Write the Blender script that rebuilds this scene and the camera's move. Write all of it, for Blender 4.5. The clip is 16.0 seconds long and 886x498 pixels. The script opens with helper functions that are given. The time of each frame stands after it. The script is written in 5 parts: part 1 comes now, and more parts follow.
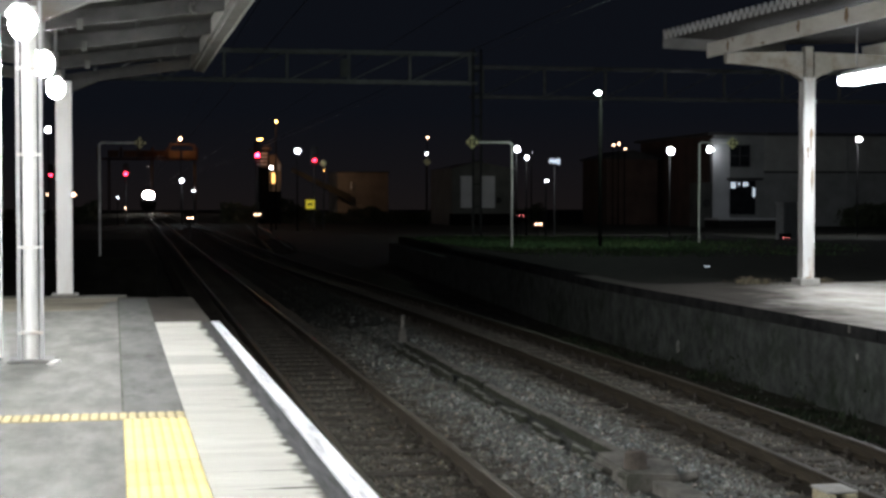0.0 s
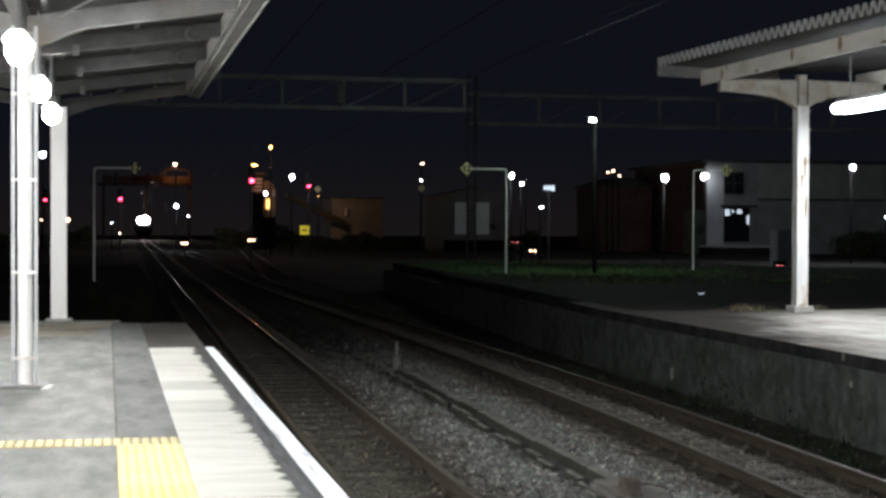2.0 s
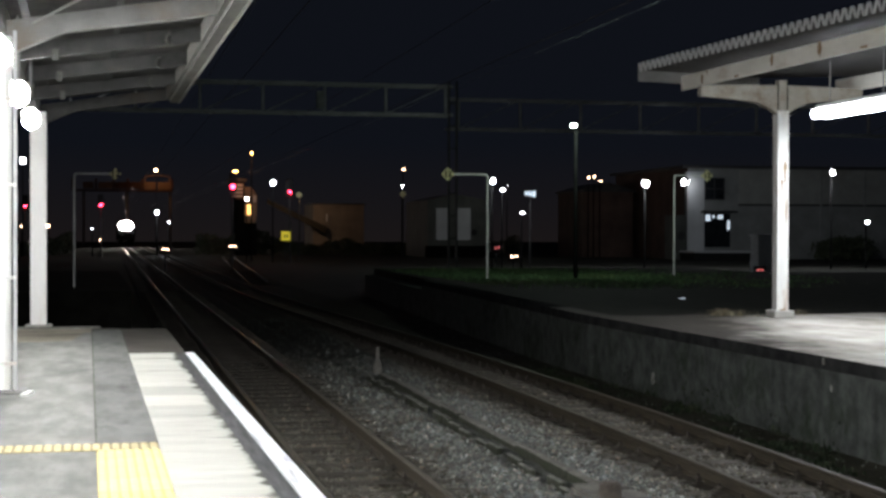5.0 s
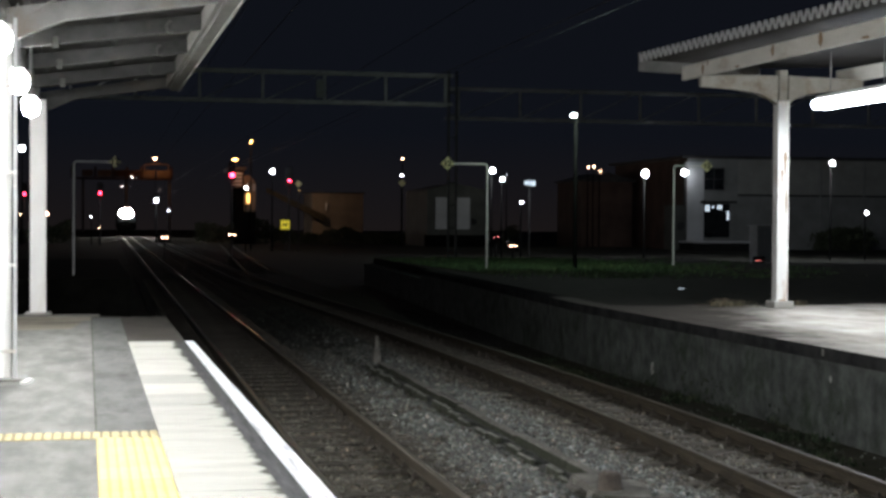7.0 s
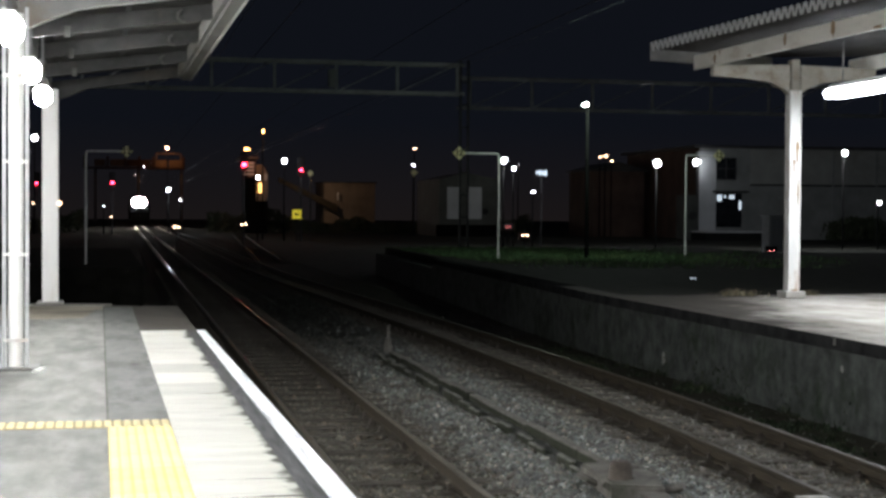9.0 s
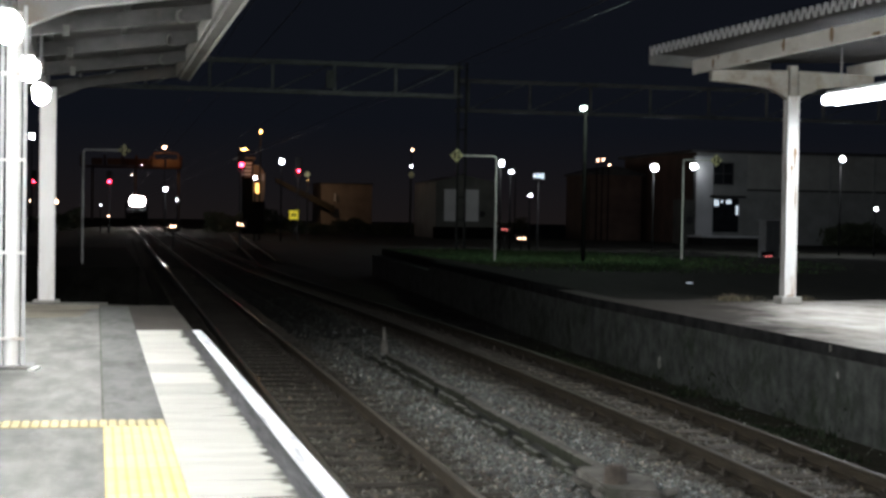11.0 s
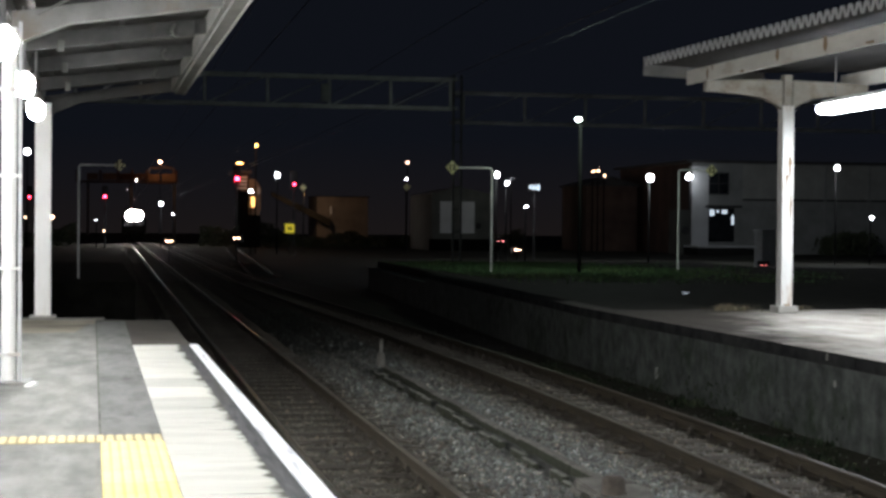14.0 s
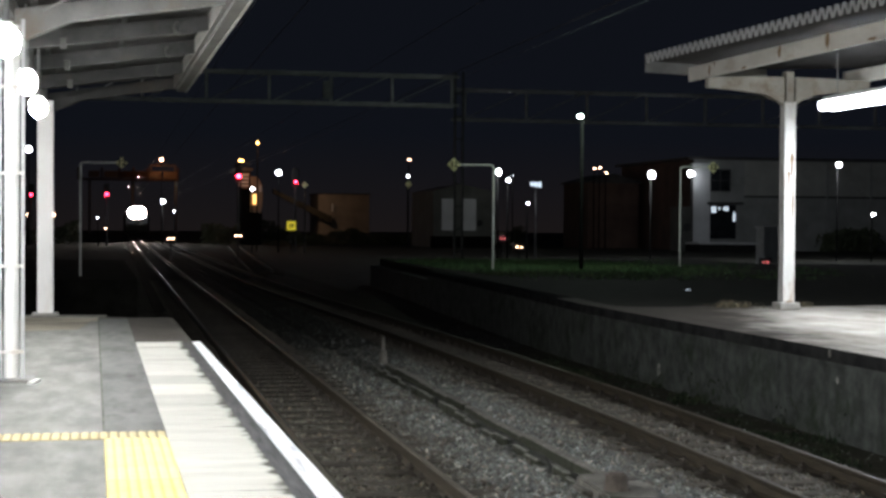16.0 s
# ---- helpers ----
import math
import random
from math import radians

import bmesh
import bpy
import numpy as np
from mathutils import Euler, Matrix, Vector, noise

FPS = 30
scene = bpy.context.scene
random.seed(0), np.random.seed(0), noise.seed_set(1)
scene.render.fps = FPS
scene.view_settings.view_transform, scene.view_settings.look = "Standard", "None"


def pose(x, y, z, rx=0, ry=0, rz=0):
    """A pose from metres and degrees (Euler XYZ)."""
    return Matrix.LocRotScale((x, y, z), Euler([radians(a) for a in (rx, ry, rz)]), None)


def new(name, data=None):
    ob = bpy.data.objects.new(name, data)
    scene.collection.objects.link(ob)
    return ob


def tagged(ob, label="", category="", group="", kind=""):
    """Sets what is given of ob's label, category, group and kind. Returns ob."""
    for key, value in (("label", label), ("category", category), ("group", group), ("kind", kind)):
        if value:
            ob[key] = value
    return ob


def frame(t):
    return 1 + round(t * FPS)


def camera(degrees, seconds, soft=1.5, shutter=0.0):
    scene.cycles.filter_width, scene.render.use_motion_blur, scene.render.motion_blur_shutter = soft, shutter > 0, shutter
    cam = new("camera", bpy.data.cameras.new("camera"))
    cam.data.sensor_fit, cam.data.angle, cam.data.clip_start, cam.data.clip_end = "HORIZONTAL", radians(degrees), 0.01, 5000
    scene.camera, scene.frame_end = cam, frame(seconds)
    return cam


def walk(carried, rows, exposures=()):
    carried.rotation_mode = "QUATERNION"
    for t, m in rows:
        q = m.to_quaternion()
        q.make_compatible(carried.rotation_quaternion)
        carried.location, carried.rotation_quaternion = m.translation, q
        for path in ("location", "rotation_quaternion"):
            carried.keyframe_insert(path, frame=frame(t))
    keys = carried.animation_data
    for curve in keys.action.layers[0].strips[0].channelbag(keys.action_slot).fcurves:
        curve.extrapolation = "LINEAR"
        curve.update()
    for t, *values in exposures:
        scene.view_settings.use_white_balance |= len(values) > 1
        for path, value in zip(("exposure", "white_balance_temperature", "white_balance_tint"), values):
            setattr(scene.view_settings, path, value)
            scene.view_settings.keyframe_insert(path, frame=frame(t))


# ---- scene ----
# camera
cam = camera(32.0, 16.0, soft=3.0)
walk(cam, [
    (0, pose(0.000, 0.000, 1.435, 88.198, 0.000, -11.253)),
    (0.5, pose(-0.004, -0.006, 1.437, 88.526, -0.085, -11.307)),
    (1, pose(-0.005, -0.012, 1.433, 88.824, -0.312, -11.319)),
    (1.5, pose(-0.006, -0.006, 1.430, 89.034, -0.176, -11.382)),
    (2, pose(-0.006, -0.015, 1.437, 89.173, -0.191, -11.463)),
    (2.5, pose(-0.005, -0.017, 1.431, 89.287, -0.088, -11.616)),
    (3, pose(-0.003, -0.009, 1.432, 89.432, -0.169, -11.722)),
    (3.5, pose(-0.003, -0.002, 1.428, 89.539, -0.101, -11.906)),
    (4, pose(-0.002, -0.011, 1.426, 89.583, -0.214, -12.031)),
    (4.5, pose(-0.001, -0.017, 1.429, 89.536, -0.362, -12.114)),
    (5, pose(0.001, -0.007, 1.425, 89.392, -0.123, -12.154)),
    (7.5, pose(-0.008, 0.003, 1.426, 88.891, -0.370, -12.186)),
    (8, pose(-0.007, -0.012, 1.427, 88.791, -0.271, -12.104)),
    (8.5, pose(-0.008, 0.001, 1.430, 88.754, -0.275, -11.973)),
    (9, pose(-0.001, -0.003, 1.424, 88.608, -0.364, -11.746)),
    (11.5, pose(-0.006, 0.000, 1.429, 88.709, -0.960, -11.901)),
    (12, pose(-0.006, -0.000, 1.430, 88.855, -0.826, -11.964)),
    (12.5, pose(-0.006, -0.004, 1.429, 89.016, -0.607, -11.938)),
    (13, pose(-0.004, -0.002, 1.427, 89.112, -0.418, -11.969)),
    (13.5, pose(-0.005, -0.001, 1.428, 89.110, -0.401, -12.057)),
    (14, pose(-0.005, -0.005, 1.427, 89.140, -0.447, -12.011)),
    (14.5, pose(-0.002, -0.010, 1.425, 89.139, -0.365, -12.068)),
    (15, pose(-0.007, -0.013, 1.424, 89.126, -0.290, -12.064)),
    (15.5, pose(-0.009, -0.014, 1.422, 89.074, -0.245, -12.047)),
    (16, pose(-0.017, -0.009, 1.424, 89.037, -0.376, -11.958)),
], exposures=[(0, 0.15), (1.5, 0.25), (3.5, 0.35), (9, 0.35), (16, 0.35)])

# ---------------------------------------------------------------- light
world = bpy.data.worlds.new("night_sky")
scene.world = world
world.use_nodes = True
bg = world.node_tree.nodes["Background"]
bg.inputs["Color"].default_value = (0.52, 0.64, 1.0, 1)
bg.inputs["Strength"].default_value = 0.0070
FLUOR = (0.92, 0.95, 1.0)
TUBE_W = 116.0         # one island canopy fitting, watts


def lamp(name, kind, loc, watts, color, parent=None, size=0.2, size_y=0.2, rot=(0, 0, 0)):
    d = bpy.data.lights.new(name, kind)
    d.energy, d.color = watts, color
    if kind == "AREA":
        d.shape, d.size, d.size_y = "RECTANGLE", size, size_y
    else:
        d.shadow_soft_size = size
    o = new(name, d)
    o.location, o.rotation_euler = loc, rot
    o.parent = parent
    return o


# ---------------------------------------------------------------- materials
def mat_base(name):
    m = bpy.data.materials.new(name)
    m.use_nodes = True
    nt = m.node_tree
    b = nt.nodes["Principled BSDF"]
    return m, nt, b


def surf(name, c1, c2, scale=3.0, rough=0.8, metal=0.0, bump=0.3, fine=60.0, c3=None, c3_amt=0.4, per="",
         bump_dist=0.01, stain_scale=0.8, stretch=(1, 1, 1), bands=False, spec=0.2):
    """Two-tone grain with a large-scale stain, fine relief and roughness variation."""
    m, nt, b = mat_base(name)
    N, L = nt.nodes.new, nt.links.new
    geo = N("ShaderNodeTexCoord")
    mp = N("ShaderNodeMapping")
    mp.inputs["Scale"].default_value = stretch
    L(geo.outputs["Object"], mp.inputs["Vector"])
    n1 = N("ShaderNodeTexNoise")
    n1.inputs["Scale"].default_value, n1.inputs["Detail"].default_value = scale, 6
    n1.inputs["Roughness"].default_value = 0.65
    L(mp.outputs[0], n1.inputs["Vector"])
    r1 = N("ShaderNodeValToRGB")
    r1.color_ramp.elements[0].position, r1.color_ramp.elements[1].position = 0.33, 0.67
    r1.color_ramp.elements[0].color, r1.color_ramp.elements[1].color = (*c1, 1), (*c2, 1)
    L(n1.outputs["Fac"], r1.inputs["Fac"])
    out = r1.outputs["Color"]
    if c3:
        n3 = N("ShaderNodeTexNoise")
        n3.inputs["Scale"].default_value, n3.inputs["Detail"].default_value = stain_scale, 8
        n3.inputs["Roughness"].default_value = 0.7
        L(mp.outputs[0], n3.inputs["Vector"])
        r3 = N("ShaderNodeValToRGB")
        r3.color_ramp.elements[0].position, r3.color_ramp.elements[1].position = 0.52, 0.66
        r3.color_ramp.elements[1].color = (c3_amt, c3_amt, c3_amt, 1)
        r3.color_ramp.elements[0].color = (0, 0, 0, 1)
        L(n3.outputs["Fac"], r3.inputs["Fac"])
        mx = N("ShaderNodeMix")
        mx.data_type = "RGBA"
        L(r3.outputs["Color"], mx.inputs[0])
        L(out, mx.inputs[6])
        mx.inputs[7].default_value = (*c3, 1)
        out = mx.outputs[2]
    if bands:
        # brake dust: brown within about a metre of each track's centre line
        sp = N("ShaderNodeSeparateXYZ")
        L(geo.outputs["Object"], sp.inputs[0])
        tot = None
        for c in (2.42, 6.25):
            sb = N("ShaderNodeMath")
            sb.operation = "SUBTRACT"
            L(sp.outputs["X"], sb.inputs[0])
            sb.inputs[1].default_value = c
            ab = N("ShaderNodeMath")
            ab.operation = "ABSOLUTE"
            L(sb.outputs[0], ab.inputs[0])
            mr0 = N("ShaderNodeMapRange")
            mr0.inputs["From Min"].default_value, mr0.inputs["From Max"].default_value = 1.25, 0.75
            L(ab.outputs[0], mr0.inputs["Value"])
            if tot is None:
                tot = mr0.outputs[0]
            else:
                ad = N("ShaderNodeMath")
                ad.operation = "ADD"
                L(tot, ad.inputs[0])
                L(mr0.outputs[0], ad.inputs[1])
                tot = ad.outputs[0]
        mb = N("ShaderNodeMix")
        mb.data_type, mb.blend_type = "RGBA", "MULTIPLY"
        L(tot, mb.inputs[0])
        L(out, mb.inputs[6])
        mb.inputs[7].default_value = (0.60, 0.54, 0.45, 1)
        out = mb.outputs[2]
    if per:
        if per == "island":
            rnd = N("ShaderNodeNewGeometry").outputs["Random Per Island"]
        else:
            rnd = N("ShaderNodeObjectInfo").outputs["Random"]
        mr = N("ShaderNodeMapRange")
        mr.inputs["To Min"].default_value, mr.inputs["To Max"].default_value = (0.6, 2.2) if per == "island" else (0.82, 1.12)
        if per == "island":
            pw = N("ShaderNodeMath")
            pw.operation = "POWER"
            L(rnd, pw.inputs[0])
            pw.inputs[1].default_value = 4.0
            rnd = pw.outputs[0]
        L(rnd, mr.inputs["Value"])
        if per == "island":
            # stones differ in tint: reddish, greenish, pale
            ml, fr, tint, mt = N("ShaderNodeMath"), N("ShaderNodeMath"), N("ShaderNodeValToRGB"), N("ShaderNodeMix")
            ml.operation, fr.operation = "MULTIPLY", "FRACT"
            ml.inputs[1].default_value = 17.3
            L(rnd.node.inputs[0].links[0].from_socket, ml.inputs[0])
            L(ml.outputs[0], fr.inputs[0])
            L(fr.outputs[0], tint.inputs["Fac"])
            tint.color_ramp.elements[0].color, tint.color_ramp.elements[1].color = (1.12, 0.95, 0.86, 1), (0.96, 1.03, 1.08, 1)
            mid = tint.color_ramp.elements.new(0.45)
            mid.color = (0.97, 1.02, 0.97, 1)
            mt.data_type, mt.blend_type = "RGBA", "MULTIPLY"
            mt.inputs[0].default_value = 1.0
            L(out, mt.inputs[6])
            L(tint.outputs["Color"], mt.inputs[7])
            out = mt.outputs[2]
        hsv = N("ShaderNodeHueSaturation")
        L(mr.outputs[0], hsv.inputs["Value"])
        L(out, hsv.inputs["Color"])
        out = hsv.outputs["Color"]
    L(out, b.inputs["Base Color"])
    b.inputs["Metallic"].default_value = metal
    b.inputs["Specular IOR Level"].default_value = spec
    rr = N("ShaderNodeMapRange")
    rr.inputs["To Min"].default_value, rr.inputs["To Max"].default_value = max(rough - 0.12, 0.03), min(rough + 0.1, 1)
    L(n1.outputs["Fac"], rr.inputs["Value"])
    L(rr.outputs[0], b.inputs["Roughness"])
    if bump:
        nf = N("ShaderNodeTexNoise")
        nf.inputs["Scale"].default_value, nf.inputs["Detail"].default_value = fine, 4
        L(mp.outputs[0], nf.inputs["Vector"])
        bp = N("ShaderNodeBump")
        bp.inputs["Strength"].default_value, bp.inputs["Distance"].default_value = bump, bump_dist
        L(nf.outputs["Fac"], bp.inputs["Height"])
        L(bp.outputs[0], b.inputs["Normal"])
    return m


def glow(name, color, strength):
    m, nt, b = mat_base(name)
    b.inputs["Base Color"].default_value = (*color, 1)
    b.inputs["Emission Color"].default_value = (*color, 1)
    b.inputs["Emission Strength"].default_value = strength
    b.inputs["Roughness"].default_value = 0.3
    return m


M = {}
M["asphalt"] = surf("platform_asphalt", (0.150, 0.153, 0.139), (0.265, 0.268, 0.248), 4.0, 0.85, 0, 0.6, 130, (0.095, 0.096, 0.090), 0.62, stain_scale=1.3, stretch=(1, 0.32, 1), bump_dist=0.004)
M["patch"] = surf("asphalt_patch", (0.105, 0.108, 0.100), (0.185, 0.19, 0.177), 4.5, 0.8, 0, 0.5, 170, (0.065, 0.066, 0.062), 0.85, stain_scale=1.8, stretch=(1, 0.3, 1), bump_dist=0.004)
M["sand_end"] = surf("sandy_asphalt", (0.20, 0.182, 0.142), (0.33, 0.305, 0.245), 2.0, 0.9, 0, 0.5, 120, (0.10, 0.09, 0.07), 0.8, stretch=(0.5, 1.2, 1), bump_dist=0.006)
M["asphalt_end"] = surf("asphalt_end", (0.05, 0.046, 0.04), (0.095, 0.088, 0.075), 2.0, 0.9, 0, 0.5, 120, (0.06, 0.055, 0.045), 0.8, bump_dist=0.006)
M["slab"] = surf("coping_concrete", (0.435, 0.437, 0.388), (0.55, 0.55, 0.497), 2.2, 0.75, 0, 0.25, 90, (0.36, 0.36, 0.32), 0.5, per="object", stretch=(0.6, 3, 1), bump_dist=0.003)


def moss_margin(m):
    """Dark moss creeping in streaks from the outer margin of the coping slabs."""
    nt = m.node_tree
    b = nt.nodes["Principled BSDF"]
    N, L = nt.nodes.new, nt.links.new
    src = b.inputs["Base Color"].links[0].from_socket
    tc, sp = N("ShaderNodeTexCoord"), N("ShaderNodeSeparateXYZ")
    L(tc.outputs["Object"], sp.inputs[0])

    def math_node(op, a, c):
        n = N("ShaderNodeMath")
        n.operation = op
        for i, v in enumerate((a, c)):
            if isinstance(v, float):
                n.inputs[i].default_value = v
            else:
                L(v, n.inputs[i])
        return n.outputs[0]
    u = math_node("ADD", sp.outputs["X"], math_node("MULTIPLY", sp.outputs["Y"], 0.0136))
    for vec, amt in (((0.8, 17.0, 1), 4.6), ((6.0, 7.0, 1), 0.24), ((2.2, 1.6, 1), 0.26)):
        mp, n = N("ShaderNodeMapping"), N("ShaderNodeTexNoise")
        mp.inputs["Scale"].default_value = vec
        n.inputs["Scale"].default_value, n.inputs["Detail"].default_value = 1.0, 5
        L(tc.outputs["Object"], mp.inputs["Vector"])
        L(mp.outputs[0], n.inputs["Vector"])
        if amt > 1:     # a few long streaks
            u = math_node("ADD", u, math_node("MULTIPLY", math_node("MAXIMUM", math_node("SUBTRACT", n.outputs["Fac"], 0.655), 0.0), amt))
        else:
            u = math_node("ADD", u, math_node("MULTIPLY", math_node("SUBTRACT", n.outputs["Fac"], 0.5), amt))
    mr = N("ShaderNodeMapRange")
    mr.interpolation_type = "SMOOTHSTEP"
    mr.inputs["From Min"].default_value, mr.inputs["From Max"].default_value = 0.935, 1.015
    mr.inputs["To Max"].default_value = 0.95
    L(u, mr.inputs["Value"])
    mx = N("ShaderNodeMix")
    mx.data_type = "RGBA"
    L(mr.outputs[0], mx.inputs[0])
    L(src, mx.inputs[6])
    mx.inputs[7].default_value = (0.036, 0.036, 0.026, 1)
    L(mx.outputs[2], b.inputs["Base Color"])


moss_margin(M["slab"])
M["moss"] = surf("mossy_concrete", (0.05, 0.055, 0.045), (0.15, 0.15, 0.13), 7, 0.85, 0, 0.5, 80, (0.035, 0.04, 0.03), 0.7)
M["edge"] = surf("edge_concrete", (0.022, 0.024, 0.022), (0.095, 0.098, 0.102), 5, 0.8, 0, 0.4, 80, (0.05, 0.053, 0.046), 0.85, stretch=(5, 0.3, 1))
M["line"] = surf("white_line_paint", (0.70, 0.72, 0.74), (0.82, 0.84, 0.86), 3, 0.6, 0, 0.2, 70, (0.30, 0.315, 0.34), 0.8, stain_scale=2.0, stretch=(7, 0.5, 1))
M["yellow"] = surf("tactile_yellow", (0.80, 0.70, 0.30), (0.88, 0.79, 0.40), 3, 0.7, 0, 0.2, 120, (0.66, 0.58, 0.30), 0.5, per="object", bump_dist=0.002)
M["cream"] = surf("worn_tactile", (0.60, 0.50, 0.26), (0.72, 0.64, 0.40), 5, 0.75, 0, 0.2, 120, (0.40, 0.36, 0.26), 0.6, per="object", bump_dist=0.002)
M["ballast"] = surf("ballast_stone", (0.066, 0.067, 0.060), (0.202, 0.204, 0.191), 9, 0.5, 0, 0.3, 120, per="island", c3=(0.055, 0.046, 0.030), c3_amt=0.85, stain_scale=0.9, bands=True, spec=0.3)
M["bed"] = surf("ballast_fines", (0.050, 0.051, 0.047), (0.118, 0.119, 0.112), 14, 0.95, 0, 1.0, 38, (0.05, 0.04, 0.03), 0.6, bump_dist=0.05, bands=True, spec=0.06)


def dim_far_bed(m):
    """Paints the fall-off of lamplight: the ballast darkens, raggedly, with distance."""
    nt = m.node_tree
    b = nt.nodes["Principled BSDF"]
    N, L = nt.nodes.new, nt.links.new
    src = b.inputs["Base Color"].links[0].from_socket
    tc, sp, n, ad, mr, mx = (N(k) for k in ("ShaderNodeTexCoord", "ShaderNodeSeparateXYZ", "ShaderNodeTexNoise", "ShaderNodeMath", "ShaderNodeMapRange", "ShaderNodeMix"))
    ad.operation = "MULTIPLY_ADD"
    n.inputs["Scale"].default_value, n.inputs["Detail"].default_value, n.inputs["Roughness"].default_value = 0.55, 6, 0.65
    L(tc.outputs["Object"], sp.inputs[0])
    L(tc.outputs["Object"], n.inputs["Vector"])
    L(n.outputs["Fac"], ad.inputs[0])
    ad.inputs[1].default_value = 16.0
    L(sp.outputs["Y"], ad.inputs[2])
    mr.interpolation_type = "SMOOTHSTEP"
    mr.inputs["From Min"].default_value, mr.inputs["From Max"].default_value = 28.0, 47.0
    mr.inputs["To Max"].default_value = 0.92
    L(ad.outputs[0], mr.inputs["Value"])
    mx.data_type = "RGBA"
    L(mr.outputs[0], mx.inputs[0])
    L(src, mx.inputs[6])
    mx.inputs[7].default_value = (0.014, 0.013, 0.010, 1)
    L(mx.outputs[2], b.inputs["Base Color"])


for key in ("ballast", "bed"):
    dim_far_bed(M[key])
M["ground"] = surf("yard_soil", (0.016, 0.016, 0.013), (0.036, 0.035, 0.030), 0.8, 0.95, 0, 0.8, 12, (0.03, 0.045, 0.02), 0.6, stain_scale=0.15, bump_dist=0.05, spec=0.06)
M["rust"] = surf("rail_rust", (0.020, 0.0165, 0.0115), (0.050, 0.0405, 0.0275), 12, 0.7, 0.1, 0.3, 90, stretch=(1, 0.2, 1))
M["railtop"] = surf("rail_head", (0.055, 0.048, 0.036), (0.13, 0.116, 0.090), 6, 0.42, 0.2, 0.05, 60, stretch=(4, 0.15, 1), spec=0.3)
M["railtop_dull"] = surf("dull_rail_head", (0.027, 0.022, 0.015), (0.062, 0.053, 0.038), 6, 0.6, 0.1, 0.05, 60, stretch=(4, 0.15, 1), spec=0.2)
M["yellow_base"] = surf("tactile_yellow_base", (0.66, 0.53, 0.17), (0.74, 0.62, 0.24), 3, 0.75, 0, 0.2, 120, per="object")
M["cream_base"] = surf("worn_tactile_base", (0.25, 0.20, 0.10), (0.34, 0.28, 0.16), 5, 0.8, 0, 0.2, 120, per="object")
M["cleanwhite"] = surf("white_enamel", (0.76, 0.76, 0.74), (0.84, 0.84, 0.81), 2.5, 0.5, 0, 0.1, 40, (0.68, 0.66, 0.60), 0.6, stain_scale=1.6, stretch=(3, 3, 0.6), spec=0.5)
M["palegrey"] = surf("pale_grey_flashing", (0.40, 0.41, 0.41), (0.52, 0.53, 0.53), 5, 0.6, 0, 0.1, 40, (0.3, 0.29, 0.27), 0.6)
M["stub"] = surf("dirty_stub", (0.06, 0.05, 0.042), (0.105, 0.09, 0.075), 12, 0.85, 0, 0.4, 60)
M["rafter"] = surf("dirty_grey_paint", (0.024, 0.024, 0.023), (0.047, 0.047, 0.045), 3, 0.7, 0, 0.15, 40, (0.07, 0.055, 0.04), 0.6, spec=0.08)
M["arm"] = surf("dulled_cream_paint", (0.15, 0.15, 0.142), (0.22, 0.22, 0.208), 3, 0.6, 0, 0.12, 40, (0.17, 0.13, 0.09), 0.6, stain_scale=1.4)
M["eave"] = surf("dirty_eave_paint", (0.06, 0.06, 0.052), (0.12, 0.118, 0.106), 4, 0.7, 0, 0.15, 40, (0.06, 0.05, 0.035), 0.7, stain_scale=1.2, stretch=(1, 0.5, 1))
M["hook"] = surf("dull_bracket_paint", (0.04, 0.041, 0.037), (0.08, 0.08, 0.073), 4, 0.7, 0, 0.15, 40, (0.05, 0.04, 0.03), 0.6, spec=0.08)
# horizon haze painted as an emissive colour ramp, warmer and brighter low down
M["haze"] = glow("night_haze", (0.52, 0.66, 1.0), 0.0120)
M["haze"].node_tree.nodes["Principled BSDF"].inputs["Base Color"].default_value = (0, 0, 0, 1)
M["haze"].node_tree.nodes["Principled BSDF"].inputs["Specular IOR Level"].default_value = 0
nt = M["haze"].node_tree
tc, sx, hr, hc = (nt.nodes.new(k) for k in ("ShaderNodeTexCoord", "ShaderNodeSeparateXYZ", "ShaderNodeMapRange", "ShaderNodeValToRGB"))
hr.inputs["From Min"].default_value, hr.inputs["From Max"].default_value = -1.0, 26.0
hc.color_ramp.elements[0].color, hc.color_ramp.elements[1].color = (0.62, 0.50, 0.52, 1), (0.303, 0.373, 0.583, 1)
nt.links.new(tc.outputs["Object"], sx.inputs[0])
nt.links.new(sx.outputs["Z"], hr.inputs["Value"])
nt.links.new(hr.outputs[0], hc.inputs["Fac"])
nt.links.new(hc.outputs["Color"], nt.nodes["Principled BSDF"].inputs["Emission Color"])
M["gantry"] = surf("gantry_steel", (0.24, 0.246, 0.24), (0.36, 0.366, 0.36), 3, 0.6, 0.2, 0.1, 40, (0.10, 0.08, 0.06), 0.5)
M["near_black"] = surf("near_black_matt", (0.004, 0.004, 0.004), (0.008, 0.008, 0.008), 6, 0.9, 0, 0.05, 50, spec=0.0)
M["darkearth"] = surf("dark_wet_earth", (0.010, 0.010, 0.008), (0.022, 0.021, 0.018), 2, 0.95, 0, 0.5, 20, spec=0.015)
M["ruststain"] = surf("rust_stain", (0.20, 0.12, 0.06), (0.36, 0.26, 0.16), 14, 0.8, 0, 0.2, 60)
M["footing"] = surf("pale_concrete", (0.28, 0.275, 0.25), (0.42, 0.41, 0.38), 6, 0.8, 0, 0.3, 60, (0.2, 0.19, 0.16), 0.5)
